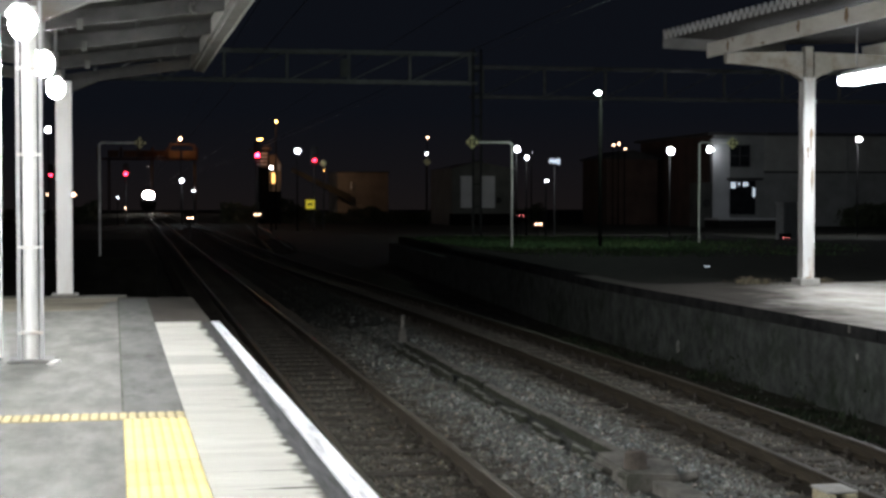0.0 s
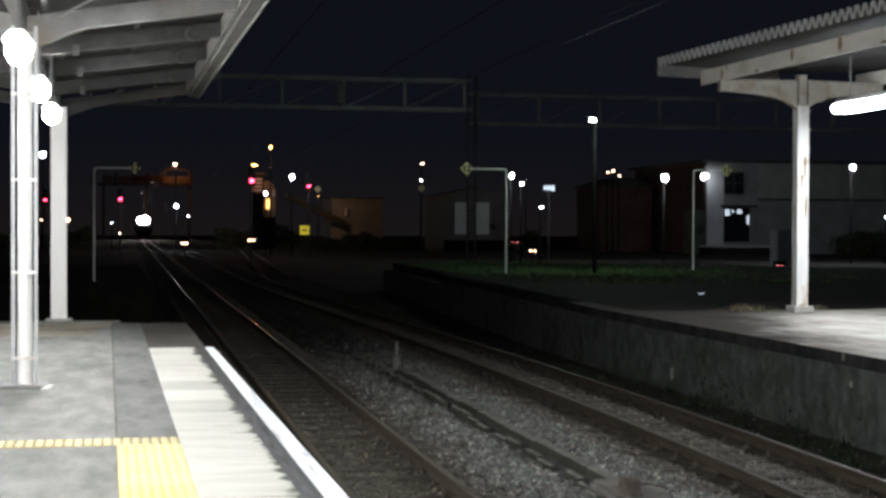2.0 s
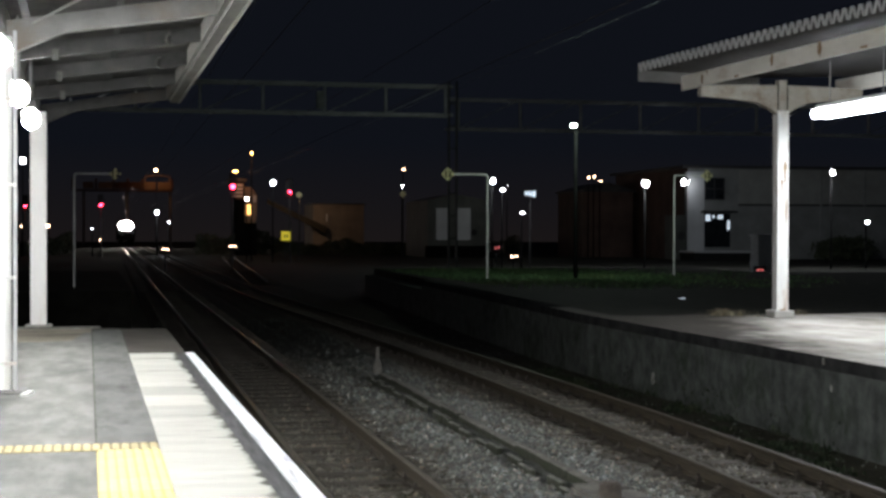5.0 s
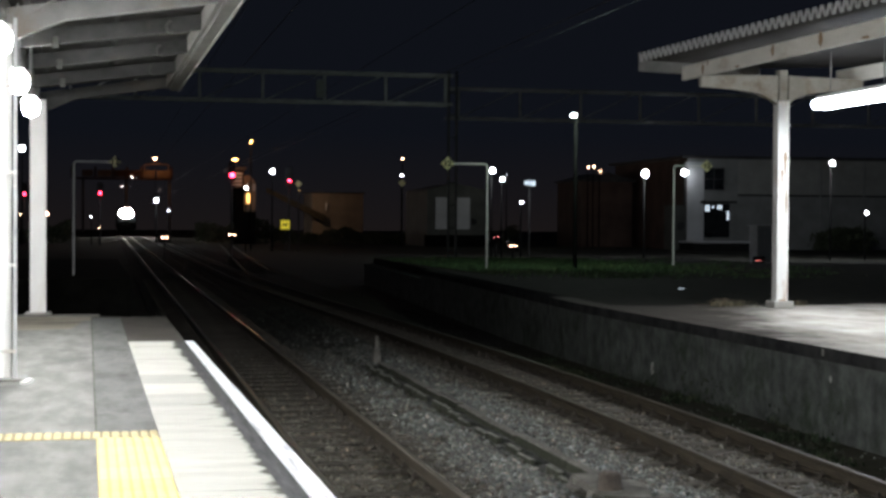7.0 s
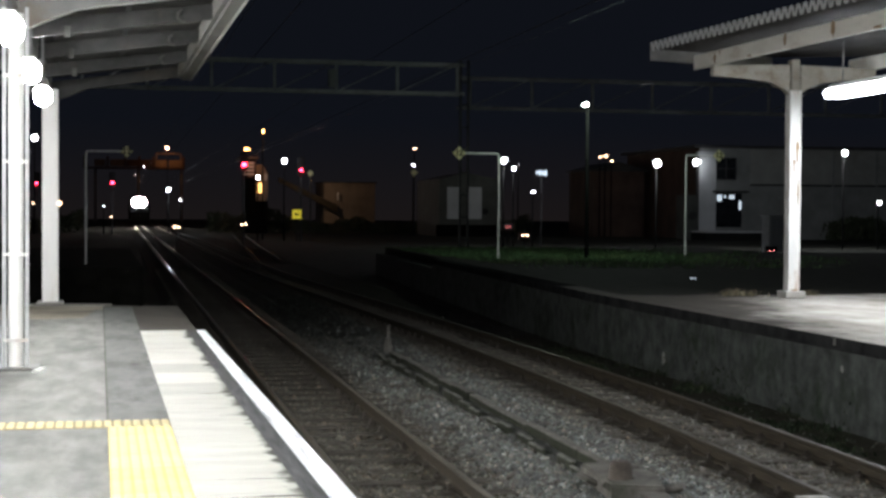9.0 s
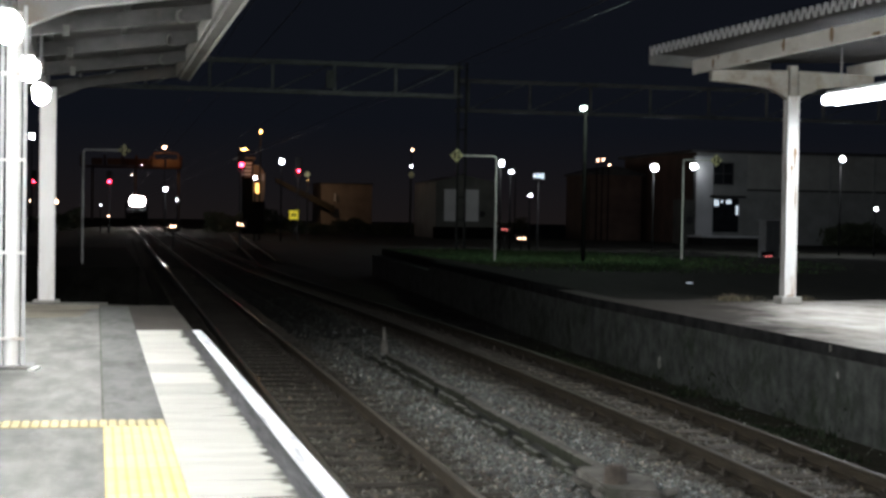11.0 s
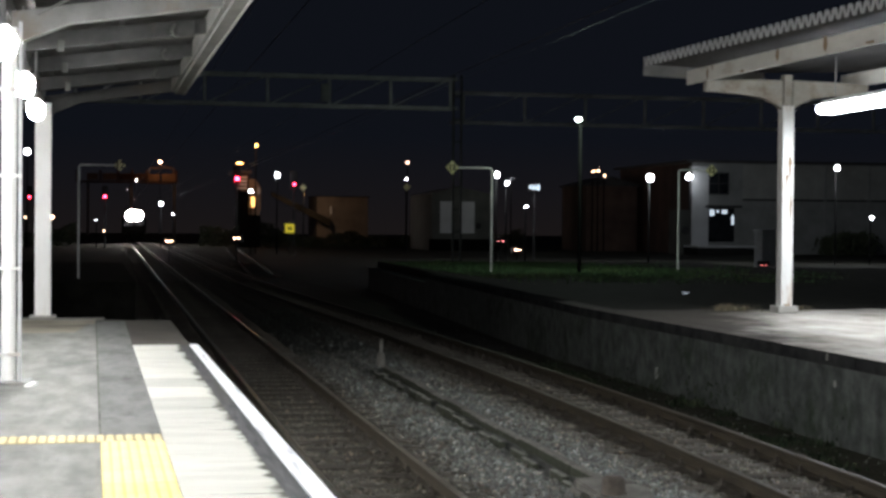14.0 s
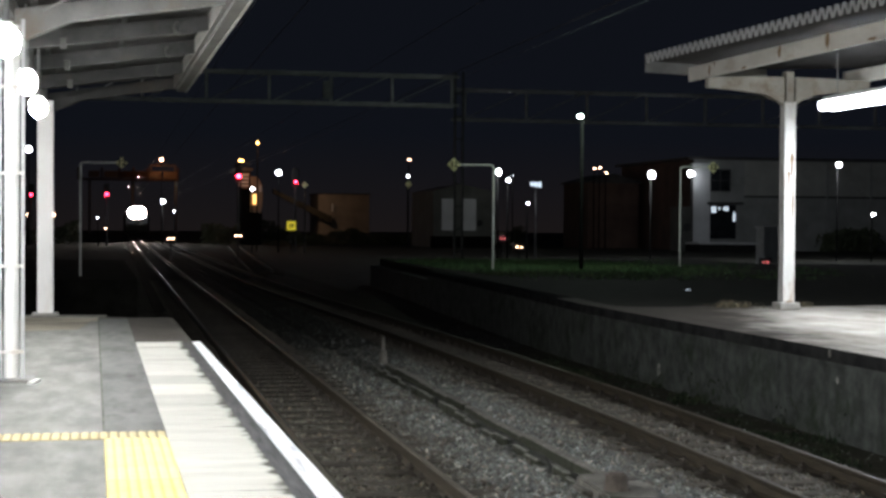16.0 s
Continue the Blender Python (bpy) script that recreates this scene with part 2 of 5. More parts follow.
M["oldcream"] = surf("yellowed_concrete", (0.26, 0.225, 0.14), (0.42, 0.38, 0.26), 9, 0.85, 0, 0.4, 60, (0.12, 0.10, 0.07), 0.7, stain_scale=4)
M["lime"] = surf("lime_stain", (0.10, 0.10, 0.09), (0.26, 0.26, 0.24), 20, 0.9, 0, 0.2, 60)
M["lid"] = surf("dirty_trough_lid", (0.072, 0.068, 0.059), (0.15, 0.142, 0.125), 7, 0.9, 0, 0.5, 60, (0.05, 0.052, 0.038), 0.7, per="object", stain_scale=2.5)
M["trough_dark"] = surf("mossy_shaded_trough", (0.022, 0.024, 0.018), (0.055, 0.056, 0.043), 8, 0.95, 0, 0.5, 60, (0.02, 0.03, 0.014), 0.8, per="object", stain_scale=2.0, spec=0.08)
M["weed"] = surf("wall_weed", (0.012, 0.020, 0.011), (0.028, 0.038, 0.020), 4, 0.8, 0, 0, 20, (0.06, 0.055, 0.03), 0.5, per="island", stain_scale=1.5)
M["sleeper"] = surf("sleeper_timber", (0.036, 0.032, 0.027), (0.085, 0.076, 0.064), 6, 0.85, 0, 0.6, 40, per="object", stretch=(0.4, 4, 4), spec=0.05)
M["conc"] = surf("weathered_concrete", (0.10, 0.10, 0.088), (0.19, 0.185, 0.165), 5, 0.85, 0, 0.4, 70, (0.10, 0.10, 0.075), 0.7, per="object")
M["wall"] = surf("platform_wall", (0.024, 0.027, 0.0245), (0.074, 0.080, 0.074), 4.5, 0.9, 0, 0.5, 50, (0.016, 0.024, 0.013), 0.9, stretch=(1, 1.0, 0.85), stain_scale=1.5, spec=0.08)
M["dust"] = surf("worn_platform_paving", (0.22, 0.205, 0.178), (0.45, 0.425, 0.385), 1.6, 0.85, 0, 0.4, 120, (0.15, 0.13, 0.10), 0.7, stain_scale=0.6, stretch=(1, 0.5, 1), bump_dist=0.004, spec=0.05)


def worn_dim_end(m):
    """Brown dirt at the island's end, deepened to paint in the fading lamplight."""
    nt = m.node_tree
    b = nt.nodes["Principled BSDF"]
    N, L = nt.nodes.new, nt.links.new
    src = b.inputs["Base Color"].links[0].from_socket
    tc, dp, n, ad, mr, mx = (N(k) for k in ("ShaderNodeTexCoord", "ShaderNodeVectorMath", "ShaderNodeTexNoise", "ShaderNodeMath", "ShaderNodeMapRange", "ShaderNodeMix"))
    dp.operation, ad.operation = "DOT_PRODUCT", "MULTIPLY_ADD"
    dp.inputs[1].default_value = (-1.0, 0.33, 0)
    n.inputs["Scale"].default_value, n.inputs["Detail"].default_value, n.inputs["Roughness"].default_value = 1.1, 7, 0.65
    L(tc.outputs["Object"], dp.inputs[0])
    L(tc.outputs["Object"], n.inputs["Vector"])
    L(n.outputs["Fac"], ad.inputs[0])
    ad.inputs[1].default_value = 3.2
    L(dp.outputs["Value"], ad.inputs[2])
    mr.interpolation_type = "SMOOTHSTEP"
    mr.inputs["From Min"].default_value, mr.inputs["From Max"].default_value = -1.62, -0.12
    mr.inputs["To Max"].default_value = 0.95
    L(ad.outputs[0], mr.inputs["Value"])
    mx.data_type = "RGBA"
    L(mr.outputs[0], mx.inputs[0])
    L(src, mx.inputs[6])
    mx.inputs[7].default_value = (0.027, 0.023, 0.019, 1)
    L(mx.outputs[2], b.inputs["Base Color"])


worn_dim_end(M["dust"])
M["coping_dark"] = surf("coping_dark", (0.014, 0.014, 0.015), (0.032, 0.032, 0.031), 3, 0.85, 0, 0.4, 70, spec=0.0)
M["white"] = surf("white_steel_paint", (0.60, 0.60, 0.57), (0.72, 0.72, 0.69), 2.5, 0.55, 0, 0.12, 40, (0.30, 0.17, 0.08), 0.75, stain_scale=1.6, stretch=(3, 3, 0.6), spec=0.5)
M["bracket"] = surf("grimy_cream_paint", (0.26, 0.24, 0.20), (0.37, 0.35, 0.30), 3, 0.6, 0, 0.12, 40, (0.16, 0.11, 0.07), 0.8, stain_scale=1.6)
M["beam"] = surf("cream_beam_paint", (0.60, 0.58, 0.51), (0.74, 0.72, 0.65), 3, 0.55, 0, 0.12, 40, (0.34, 0.22, 0.12), 0.7, stain_scale=1.1, stretch=(1, 0.6, 2), spec=0.5)
M["greypaint"] = surf("grey_steel_paint", (0.17, 0.175, 0.17), (0.25, 0.255, 0.25), 3, 0.6, 0, 0.15, 40, (0.20, 0.17, 0.13), 0.5)
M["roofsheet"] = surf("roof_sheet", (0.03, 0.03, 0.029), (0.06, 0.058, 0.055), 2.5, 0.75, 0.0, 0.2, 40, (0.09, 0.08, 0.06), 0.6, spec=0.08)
M["foldsheet"] = surf("folded_steel_sheet", (0.026, 0.025, 0.024), (0.05, 0.048, 0.046), 2.5, 0.6, 0.2, 0.1, 40, (0.10, 0.09, 0.08), 0.6)
M["dark"] = surf("dark_steel", (0.02, 0.021, 0.022), (0.05, 0.05, 0.05), 6, 0.6, 0.2, 0.1, 50)
M["black"] = surf("black_paint", (0.01, 0.01, 0.011), (0.02, 0.02, 0.02), 6, 0.5, 0, 0.05, 50)
M["grass"] = surf("grass_blade", (0.036, 0.075, 0.032), (0.080, 0.135, 0.058), 4, 0.7, 0, 0, 20, (0.13, 0.12, 0.05), 0.5, per="island", stain_scale=0.3)
M["drygrass"] = surf("dry_grass_blade", (0.08, 0.07, 0.045), (0.14, 0.12, 0.08), 4, 0.8, 0, 0, 20, per="island")
M["turf"] = surf("turf_soil", (0.022, 0.022, 0.016), (0.050, 0.048, 0.038), 5, 0.95, 0, 0.8, 20, (0.022, 0.030, 0.014), 0.7, stain_scale=2, bump_dist=0.03, spec=0.04)
M["signyellow"] = surf("sign_yellow", (0.82, 0.77, 0.40), (0.88, 0.83, 0.48), 6, 0.5, 0, 0.05, 40)
M["far_white"] = surf("far_white_cladding", (0.45, 0.46, 0.47), (0.56, 0.57, 0.58), 0.5, 0.8, 0, 0.1, 10, (0.35, 0.35, 0.35), 0.5, stain_scale=0.2)
M["far_grey"] = surf("far_grey_wall", (0.20, 0.205, 0.20), (0.28, 0.285, 0.28), 0.5, 0.85, 0, 0.1, 10, (0.16, 0.16, 0.15), 0.5, stain_scale=0.2)
M["far_dark"] = surf("weathered_board_wall", (0.07, 0.073, 0.067), (0.115, 0.118, 0.108), 0.5, 0.85, 0, 0.1, 10, (0.08, 0.08, 0.07), 0.5, stain_scale=0.3)
M["far_brown"] = surf("far_brown_wall", (0.17, 0.135, 0.105), (0.25, 0.20, 0.155), 0.5, 0.85, 0, 0.1, 10, (0.10, 0.08, 0.06), 0.5, stain_scale=0.2)
M["far_rust"] = surf("far_brown_cladding", (0.060, 0.040, 0.034), (0.105, 0.070, 0.058), 0.5, 0.85, 0, 0.1, 10, (0.08, 0.05, 0.04), 0.6, stain_scale=0.3)
M["far_panel"] = surf("far_panel_cladding", (0.25, 0.25, 0.235), (0.34, 0.34, 0.32), 0.5, 0.85, 0, 0.1, 10, (0.20, 0.19, 0.17), 0.6, stain_scale=0.2)
M["scrub"] = surf("scrub_leaf", (0.035, 0.045, 0.026), (0.08, 0.09, 0.055), 0.6, 0.8, 0, 0, 10, (0.09, 0.07, 0.045), 0.7, per="object", stain_scale=0.15)
M["tile"] = surf("dark_roof_tile", (0.03, 0.03, 0.032), (0.06, 0.06, 0.06), 1, 0.7, 0, 0.2, 10)
M["glassdark"] = surf("dark_glass", (0.01, 0.012, 0.014), (0.02, 0.022, 0.025), 1, 0.1, 0, 0, 10, spec=0.5)


def wet(m, weight, rough):
    """A clear film of rain water or polish over a surface."""
    b = m.node_tree.nodes["Principled BSDF"]
    b.inputs["Coat Weight"].default_value, b.inputs["Coat Roughness"].default_value = weight, rough


wet(M["railtop"], 0.07, 0.12)
M["siding_head"] = surf("siding_rail_head", (0.012, 0.011, 0.009), (0.03, 0.027, 0.022), 6, 0.5, 0.2, 0.05, 60, stretch=(4, 0.15, 1), spec=0.3)
wet(M["siding_head"], 0.5, 0.07)
M["wire"] = surf("copper_wire", (0.03, 0.028, 0.025), (0.05, 0.046, 0.042), 6, 0.55, 0.6, 0, 40, spec=0.5)
M["polished"] = surf("polished_bronze", (0.50, 0.38, 0.30), (0.66, 0.52, 0.43), 6, 0.20, 1.0, 0, 40)
M["tube"] = glow("fluorescent_tube", (0.84, 0.91, 1.0), 19)
M["diffuser"] = glow("home_lamp_diffuser", (0.98, 0.985, 1.0), 560)
M["flood"] = glow("floodlight_lens", (0.90, 0.95, 1.0), 14)
M["floodgreen"] = glow("mercury_lens", (0.75, 1.0, 0.88), 22)
M["sodium"] = glow("sodium_lens", (1.0, 0.45, 0.12), 16)
M["warm"] = glow("warm_lens", (1.0, 0.60, 0.38), 12)
M["red"] = glow("red_signal_lens", (1.0, 0.016, 0.045), 45)
M["dimred"] = glow("red_marker_lens", (1.0, 0.22, 0.22), 5)
M["headlight"] = glow("headlight_lens", (1.0, 0.90, 0.80), 150)
M["glowsign"] = glow("glowing_yellow_board", (0.80, 0.66, 0.05), 0.40)
M["winorange"] = glow("lit_orange_window", (1.0, 0.55, 0.16), 2.2)
M["paleglow"] = glow("pale_white_glow", (0.75, 0.87, 1.0), 0.65)


# ---------------------------------------------------------------- mesh helpers
def box(bm, x0, x1, y0, y1, z0, z1, mi=0, bev=0.0):
    r = bmesh.ops.create_cube(bm, size=1, matrix=Matrix.LocRotScale(((x0 + x1) / 2, (y0 + y1) / 2, (z0 + z1) / 2), None, (abs(x1 - x0), abs(y1 - y0), abs(z1 - z0))))
    fs = {f for v in r["verts"] for f in v.link_faces}
    for f in fs:
        f.material_index = mi
    if bev:
        es = list({e for v in r["verts"] for e in v.link_edges})
        bmesh.ops.bevel(bm, geom=es, offset=bev, segments=1, affect="EDGES")
    return r["verts"]


def prism(bm, pts, axis_from, axis_to, axis="y"):
    """Extrude a polygon of 2D points along an axis: x (points y,z), y (points x,z) or z (points x,y)."""
    def P(p, a):
        return {"x": (a, p[0], p[1]), "y": (p[0], a, p[1]), "z": (p[0], p[1], a)}[axis]
    v0 = [bm.verts.new(P(p, axis_from)) for p in pts]
    v1 = [bm.verts.new(P(p, axis_to)) for p in pts]
    n = len(pts)
    bm.faces.new(v0)
    bm.faces.new(v1[::-1])
    for i in range(n):
        bm.faces.new((v0[i], v1[i], v1[(i + 1) % n], v0[(i + 1) % n]))
    bmesh.ops.recalc_face_normals(bm, faces=bm.faces[:])


def cyl(bm, p0, p1, r0, r1=None, seg=14):
    r1 = r0 if r1 is None else r1
    p0, p1 = Vector(p0), Vector(p1)
    d = p1 - p0
    m = Matrix.Translation((p0 + p1) / 2) @ d.to_track_quat("Z", "Y").to_matrix().to_4x4()
    return bmesh.ops.create_cone(bm, cap_ends=True, segments=seg, radius1=r0, radius2=r1, depth=d.length, matrix=m)["verts"]


def ball(bm, c, r, sx=1, sy=1, sz=1, seg=12):
    return bmesh.ops.create_uvsphere(bm, u_segments=seg, v_segments=max(6, seg // 2), radius=r,
                                     matrix=Matrix.LocRotScale(c, None, (sx, sy, sz)))["verts"]


def mesh_of(bm, name, mats, smooth=False):
    me = bpy.data.meshes.new(name)
    if smooth:
        for e in bm.edges:
            if e.calc_face_angle(0.0) > 0.9:
                e.smooth = False
    bm.to_mesh(me)
    bm.free()
    for m in (mats if isinstance(mats, (list, tuple)) else [mats]):
        me.materials.append(m)
    if smooth:
        me.polygons.foreach_set("use_smooth", [True] * len(me.polygons))
    return me


def part(name, bm, material, parent, label="", smooth=False):
    o = new(name, mesh_of(bm, name, material, smooth))
    o.parent = parent
    return tagged(o, label)


def piece(name, me, parent, loc=(0, 0, 0), rz=0.0, scale=None):
    o = new(name, me)
    o.parent = parent
    o.location = loc
    o.rotation_euler[2] = rz
    if scale:
        o.scale = scale
    return o


def thing(name, loc, label, category, group="", kind="", rz=0.0):
    e = new(name)
    e.empty_display_size = 0.2
    e.location = loc
    e.rotation_euler[2] = rz
    return tagged(e, label, category, group, kind)


def solo(name, bm, material, label, category, loc=(0, 0, 0), group="", kind="", smooth=False):
    o = new(name, mesh_of(bm, name, material, smooth))
    o.location = loc
    return tagged(o, label, category, group, kind)


def raw(name, verts, faces, material):
    me = bpy.data.meshes.new(name)
    me.from_pydata(verts, [], faces)
    for m in (material if isinstance(material, (list, tuple)) else [material]):
        me.materials.append(m)
    me.update()
    return me


def B():
    return bmesh.new()


# ---------------------------------------------------------------- ground
RAIL_Z = -0.905
LEAN = -0.0136        # the home platform turns a little off the line of the track


def lx(x, y):
    """x of a line on the home platform that passes x at y = 10."""
    return x + LEAN * (y - 10)


g = raw("ground", [(-1500, -600, -1.14), (1500, -600, -1.14), (1500, 3000, -1.14), (-1500, 3000, -1.14)], [(0, 1, 2, 3)], M["ground"])
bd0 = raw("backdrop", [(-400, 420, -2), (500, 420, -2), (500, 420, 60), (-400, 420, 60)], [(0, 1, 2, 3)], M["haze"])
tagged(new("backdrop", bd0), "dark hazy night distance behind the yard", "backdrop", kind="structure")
tagged(new("ground", g), "dark bare yard soil with sparse weeds", "ground", kind="structure")


def t2(y):
    """Centre of the loop track: a slight curve past the platform, then towards the points."""
    if y < 20:
        return 6.43 - 0.0021 * (20 - max(y, 9)) ** 2
    return 6.43 - 0.99 * (0.5 - 0.5 * math.cos(math.pi * min(1.0, (y - 20) / 44)))


def bed_z(x, y):
    """Height of the ballast: low between the rails, a shoulder between the tracks."""
    z = -1.095
    for c in (4.05, 4.85):
        z += 0.075 * math.exp(-((x - c) / 0.42) ** 2)
    z -= 0.07 * math.exp(-((x - 4.12) / 0.14) ** 2)
    for c in (2.42, t2(y)):
        z -= 0.05 * math.exp(-((abs(x - c) - 0.60) / 0.12) ** 2)
    return z + 0.02 * noise.noise((x * 1.7, y * 1.7, 0))


def bed_mesh():
    vs, fs = [], []
    xs = np.linspace(0.9, 8.6, 90)
    ys = np.concatenate([np.linspace(-10, 8, 20), np.linspace(8.3, 40, 160), np.linspace(42, 330, 60)])
    for y in ys:
        for x in xs:
            z = bed_z(x, y) - 0.012 + 0.018 * noise.noise((x * 5, y * 5, 3))
            if x < 1.0 or x > 8.4:
                z -= 0.2
            vs.append((x, y, z))
    n = len(xs)
    for j in range(len(ys) - 1):
        for i in range(n - 1):
            fs.append((j * n + i, j * n + i + 1, (j + 1) * n + i + 1, (j + 1) * n + i))
    return raw("ballast_bed", vs, fs, M["bed"])


tagged(new("ballast_bed", bed_mesh()), "grey-brown ballast bed between two platforms", "track bed", kind="structure")


# ---------------------------------------------------------------- home platform
platform = thing("platform_home", (0, 0, 0), "grey asphalt station platform with pale concrete coping slabs", "platform", kind="structure")
Y_END, Y_SLAB = 23.4, 18.45


def strip(name, x0, x1, y0, y1, z0, z1, mat, parent, label=""):
    b = B()
    prism(b, [(lx(x0, y0), y0), (lx(x1, y0), y0), (lx(x1, y1), y1), (lx(x0, y1), y1)], z0, z1, "z")
    return part(name, b, mat, parent, label)


strip("asphalt", -7.0, -0.085, -14, 22.4, -0.3, 0.0, M["asphalt"], platform)
strip("asphalt_patch", -0.085, 0.325, 10.58, 22.9, -0.3, 0.004, M["patch"], platform, "darker asphalt trench patch")
strip("asphalt_end", -7.0, -0.085, 22.4, Y_END, -0.3, -0.004, M["sand_end"], platform, "brown worn platform end")
b = B()
drift = [(-6.9 + 0.2 * k, 20.6 + 0.5 * noise.noise((k * 0.23, 1.0, 6)) + 0.25 * noise.noise((k * 0.9, 2.0, 6))) for k in range(33)]
prism(b, drift + [(lx(-0.1, Y_END), 23.3), (-6.9, 23.3)], -0.02, 0.004, "z")
part("sand_drift", b, M["sand_end"], platform, "brown sand drifted over the platform end")
strip("asphalt_end", 0.325, 1.0, Y_SLAB, Y_END, -0.3, -0.012, M["asphalt_end"], platform, "dark worn platform end beyond the slabs")
strip("asphalt_patch", -0.085, 0.325, 22.9, Y_END, -0.3, -0.006, M["asphalt_end"], platform)
strip("base_bed", -0.085, 0.325, -14, 10.25, -0.3, -0.012, M["patch"], platform)
strip("base_bed", -0.085, 0.325, 10.25, 10.58, -0.3, -0.012, M["patch"], platform)
strip("retaining_wall", -6.9, 0.99, -14, Y_END, -1.3, -0.3, M["wall"], platform, "stained concrete platform side wall")
strip("joint", -0.092, -0.074, 10.6, 22.8, -0.05, 0.0065, M["moss"], platform, "dark open joint in the asphalt")
strip("edge_band", 0.868, 0.982, -14, Y_SLAB, -0.3, -0.004, M["edge"], platform, "dark stained concrete edge band")
def wx(x, y):
    return x - (0.0139 if x < 1 else 0.0160) * (y - 10)


# the edge coping with its white line is laid in lengths
for k in range(17):
    y0 = -12.2 + k * 1.8
    y1 = min(y0 + 1.794, Y_SLAB)
    b = B()
    prism(b, [(wx(0.986, y0), y0), (wx(1.098, y0), y0), (wx(1.098, y1), y1), (wx(0.986, y1), y1)], -0.3, 0.008, "z")
    part("edge_stone", b, M["line"], platform)
# coping slabs
SL = 0.80
for k in range(38):
    y0 = Y_SLAB - (k + 1) * SL
    rng = random.Random(k)
    b = B()
    xa, xb = 0.33, 0.866
    prism(b, [(lx(xa, y0), y0 + 0.008), (lx(xb, y0), y0 + 0.008), (lx(xb, y0 + SL), y0 + SL), (lx(xa, y0 + SL), y0 + SL)], -0.3, rng.uniform(-0.001, 0.003), "z")
    part("coping_slab", b, M["slab"], platform)
for k in range(5):
    x0 = -6.8 + k * 1.34
    b = B()
    box(b, x0, x0 + 1.3, Y_END, Y_END + 0.16, -0.6, 0.02, bev=0.008)
    part("kerb_stone", b, M["conc"], platform)

# tactile paving
def tile_mesh(s, n, mat, name, r=0.5):
    b = B()
    box(b, 0, s, 0, s, -0.03, 0.004, 1)
    p = s / n
    for i in range(n):
        for j in range(n):
            bmesh.ops.create_cone(b, cap_ends=True, segments=7, radius1=p * 0.43, radius2=p * 0.36, depth=0.006,
                                  matrix=Matrix.Translation((p * (i + 0.5), p * (j + 0.5), 0.007)))
    return mesh_of(b, name, mat)


tactile = thing("tactile_strip", (0, 0, 0), "bright yellow tactile paving strip set along the platform", "tactile paving", kind="structure")
t400, t300 = tile_mesh(0.405, 7, [M["yellow"], M["yellow_base"]], "tile"), tile_mesh(0.31, 5, [M["cream"], M["cream_base"]], "row_tile")
for k in range(58):
    y0 = 10.25 - (k + 1) * 0.406
    piece("tile", t400, tactile, (lx(-0.082, y0), y0, 0.0), math.atan(-LEAN))
for k in range(14):
    piece("row_tile", t300, tactile, (0.008 - k * 0.311, 10.262 + 0.004 * k * 0.3, 0.0), 0.012)

# low dark ground behind the platform end
b = B()
prism(b, [(-7, 41), (0.55, 41), (0.3, 62), (-7, 62)], -1.3, -0.10, "z")
solo("platform_extension", b, M["darkearth"], "unlit overgrown platform extension of dark earth", "platform", kind="structure")


def rust_blob(w, h, seed, drip=0.0):
    """A flat ragged rust stain in x and z, with an optional run below it."""
    rng = random.Random(seed)
    pts = []
    for k in range(18):
        a = 2 * math.pi * k / 18
        r = 1 + rng.uniform(-0.28, 0.28)
        z = math.sin(a) * h * r
        if z < 0:
            z -= drip * max(0, math.cos((a - 1.5 * math.pi) * 2.2)) * rng.uniform(0.5, 1)
        pts.append((math.cos(a) * w * r, z))
    return pts


# ---------------------------------------------------------------- island platform
def ix(y):
    return 8.10 + 0.055 * max(0.0, y - 26)


island = thing("platform_island", (0, 0, 0), "worn dusty island platform with a dark edge", "platform", kind="structure")


def istrip(name, a, bb, y0, y1, z0, z1, mat, label=""):
    b = B()
    prism(b, [(ix(y0) + a, y0), (ix(y0) + bb, y0), (ix(y1) + bb, y1), (ix(y1) + a, y1)], z0, z1, "z")
    return part(name, b, mat, island, label)


b = B()
ragged = [(16.6 - 0.3 * k, 25.35 + 0.30 * noise.noise((k * 0.5, 0.3, 2)) + 0.18 * noise.noise((k * 1.7, 4.3, 2))) for k in range(27)]
prism(b, [(8.505, -14), (16.6, -14)] + ragged + [(8.505, 25.6)], -0.3, 0.0, "z")
part("paving", b, M["dust"], island)
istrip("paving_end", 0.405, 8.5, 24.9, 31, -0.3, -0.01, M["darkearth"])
istrip("side_wall", 0.03, 8.5, -14, 26, -1.3, -0.3, M["wall"], "stained concrete platform side wall")
istrip("side_wall", 0.03, 8.5, 26, 62, -1.3, -0.3, M["wall"], "stained concrete platform side wall")
istrip("wall_cap", 0.034, 0.39, -14, 26, -0.3, -0.155, M["wall"])
istrip("wall_cap", 0.034, 0.39, 26, 46, -0.3, -0.155, M["wall"])
for k in range(52):
    y0 = -14 + k * 1.15
    b = B()
    top = 0.004 * noise.noise((k * 2.3, 0, 0)) - 0.002 if y0 < 28 else -0.014
    prism(b, [(ix(y0), y0), (ix(y0) + 0.40, y0), (ix(y0 + 1.14) + 0.40, y0 + 1.14), (ix(y0 + 1.14), y0 + 1.14)], -0.155, top, "z")
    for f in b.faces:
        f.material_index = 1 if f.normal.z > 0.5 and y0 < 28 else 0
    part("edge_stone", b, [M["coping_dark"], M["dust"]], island)
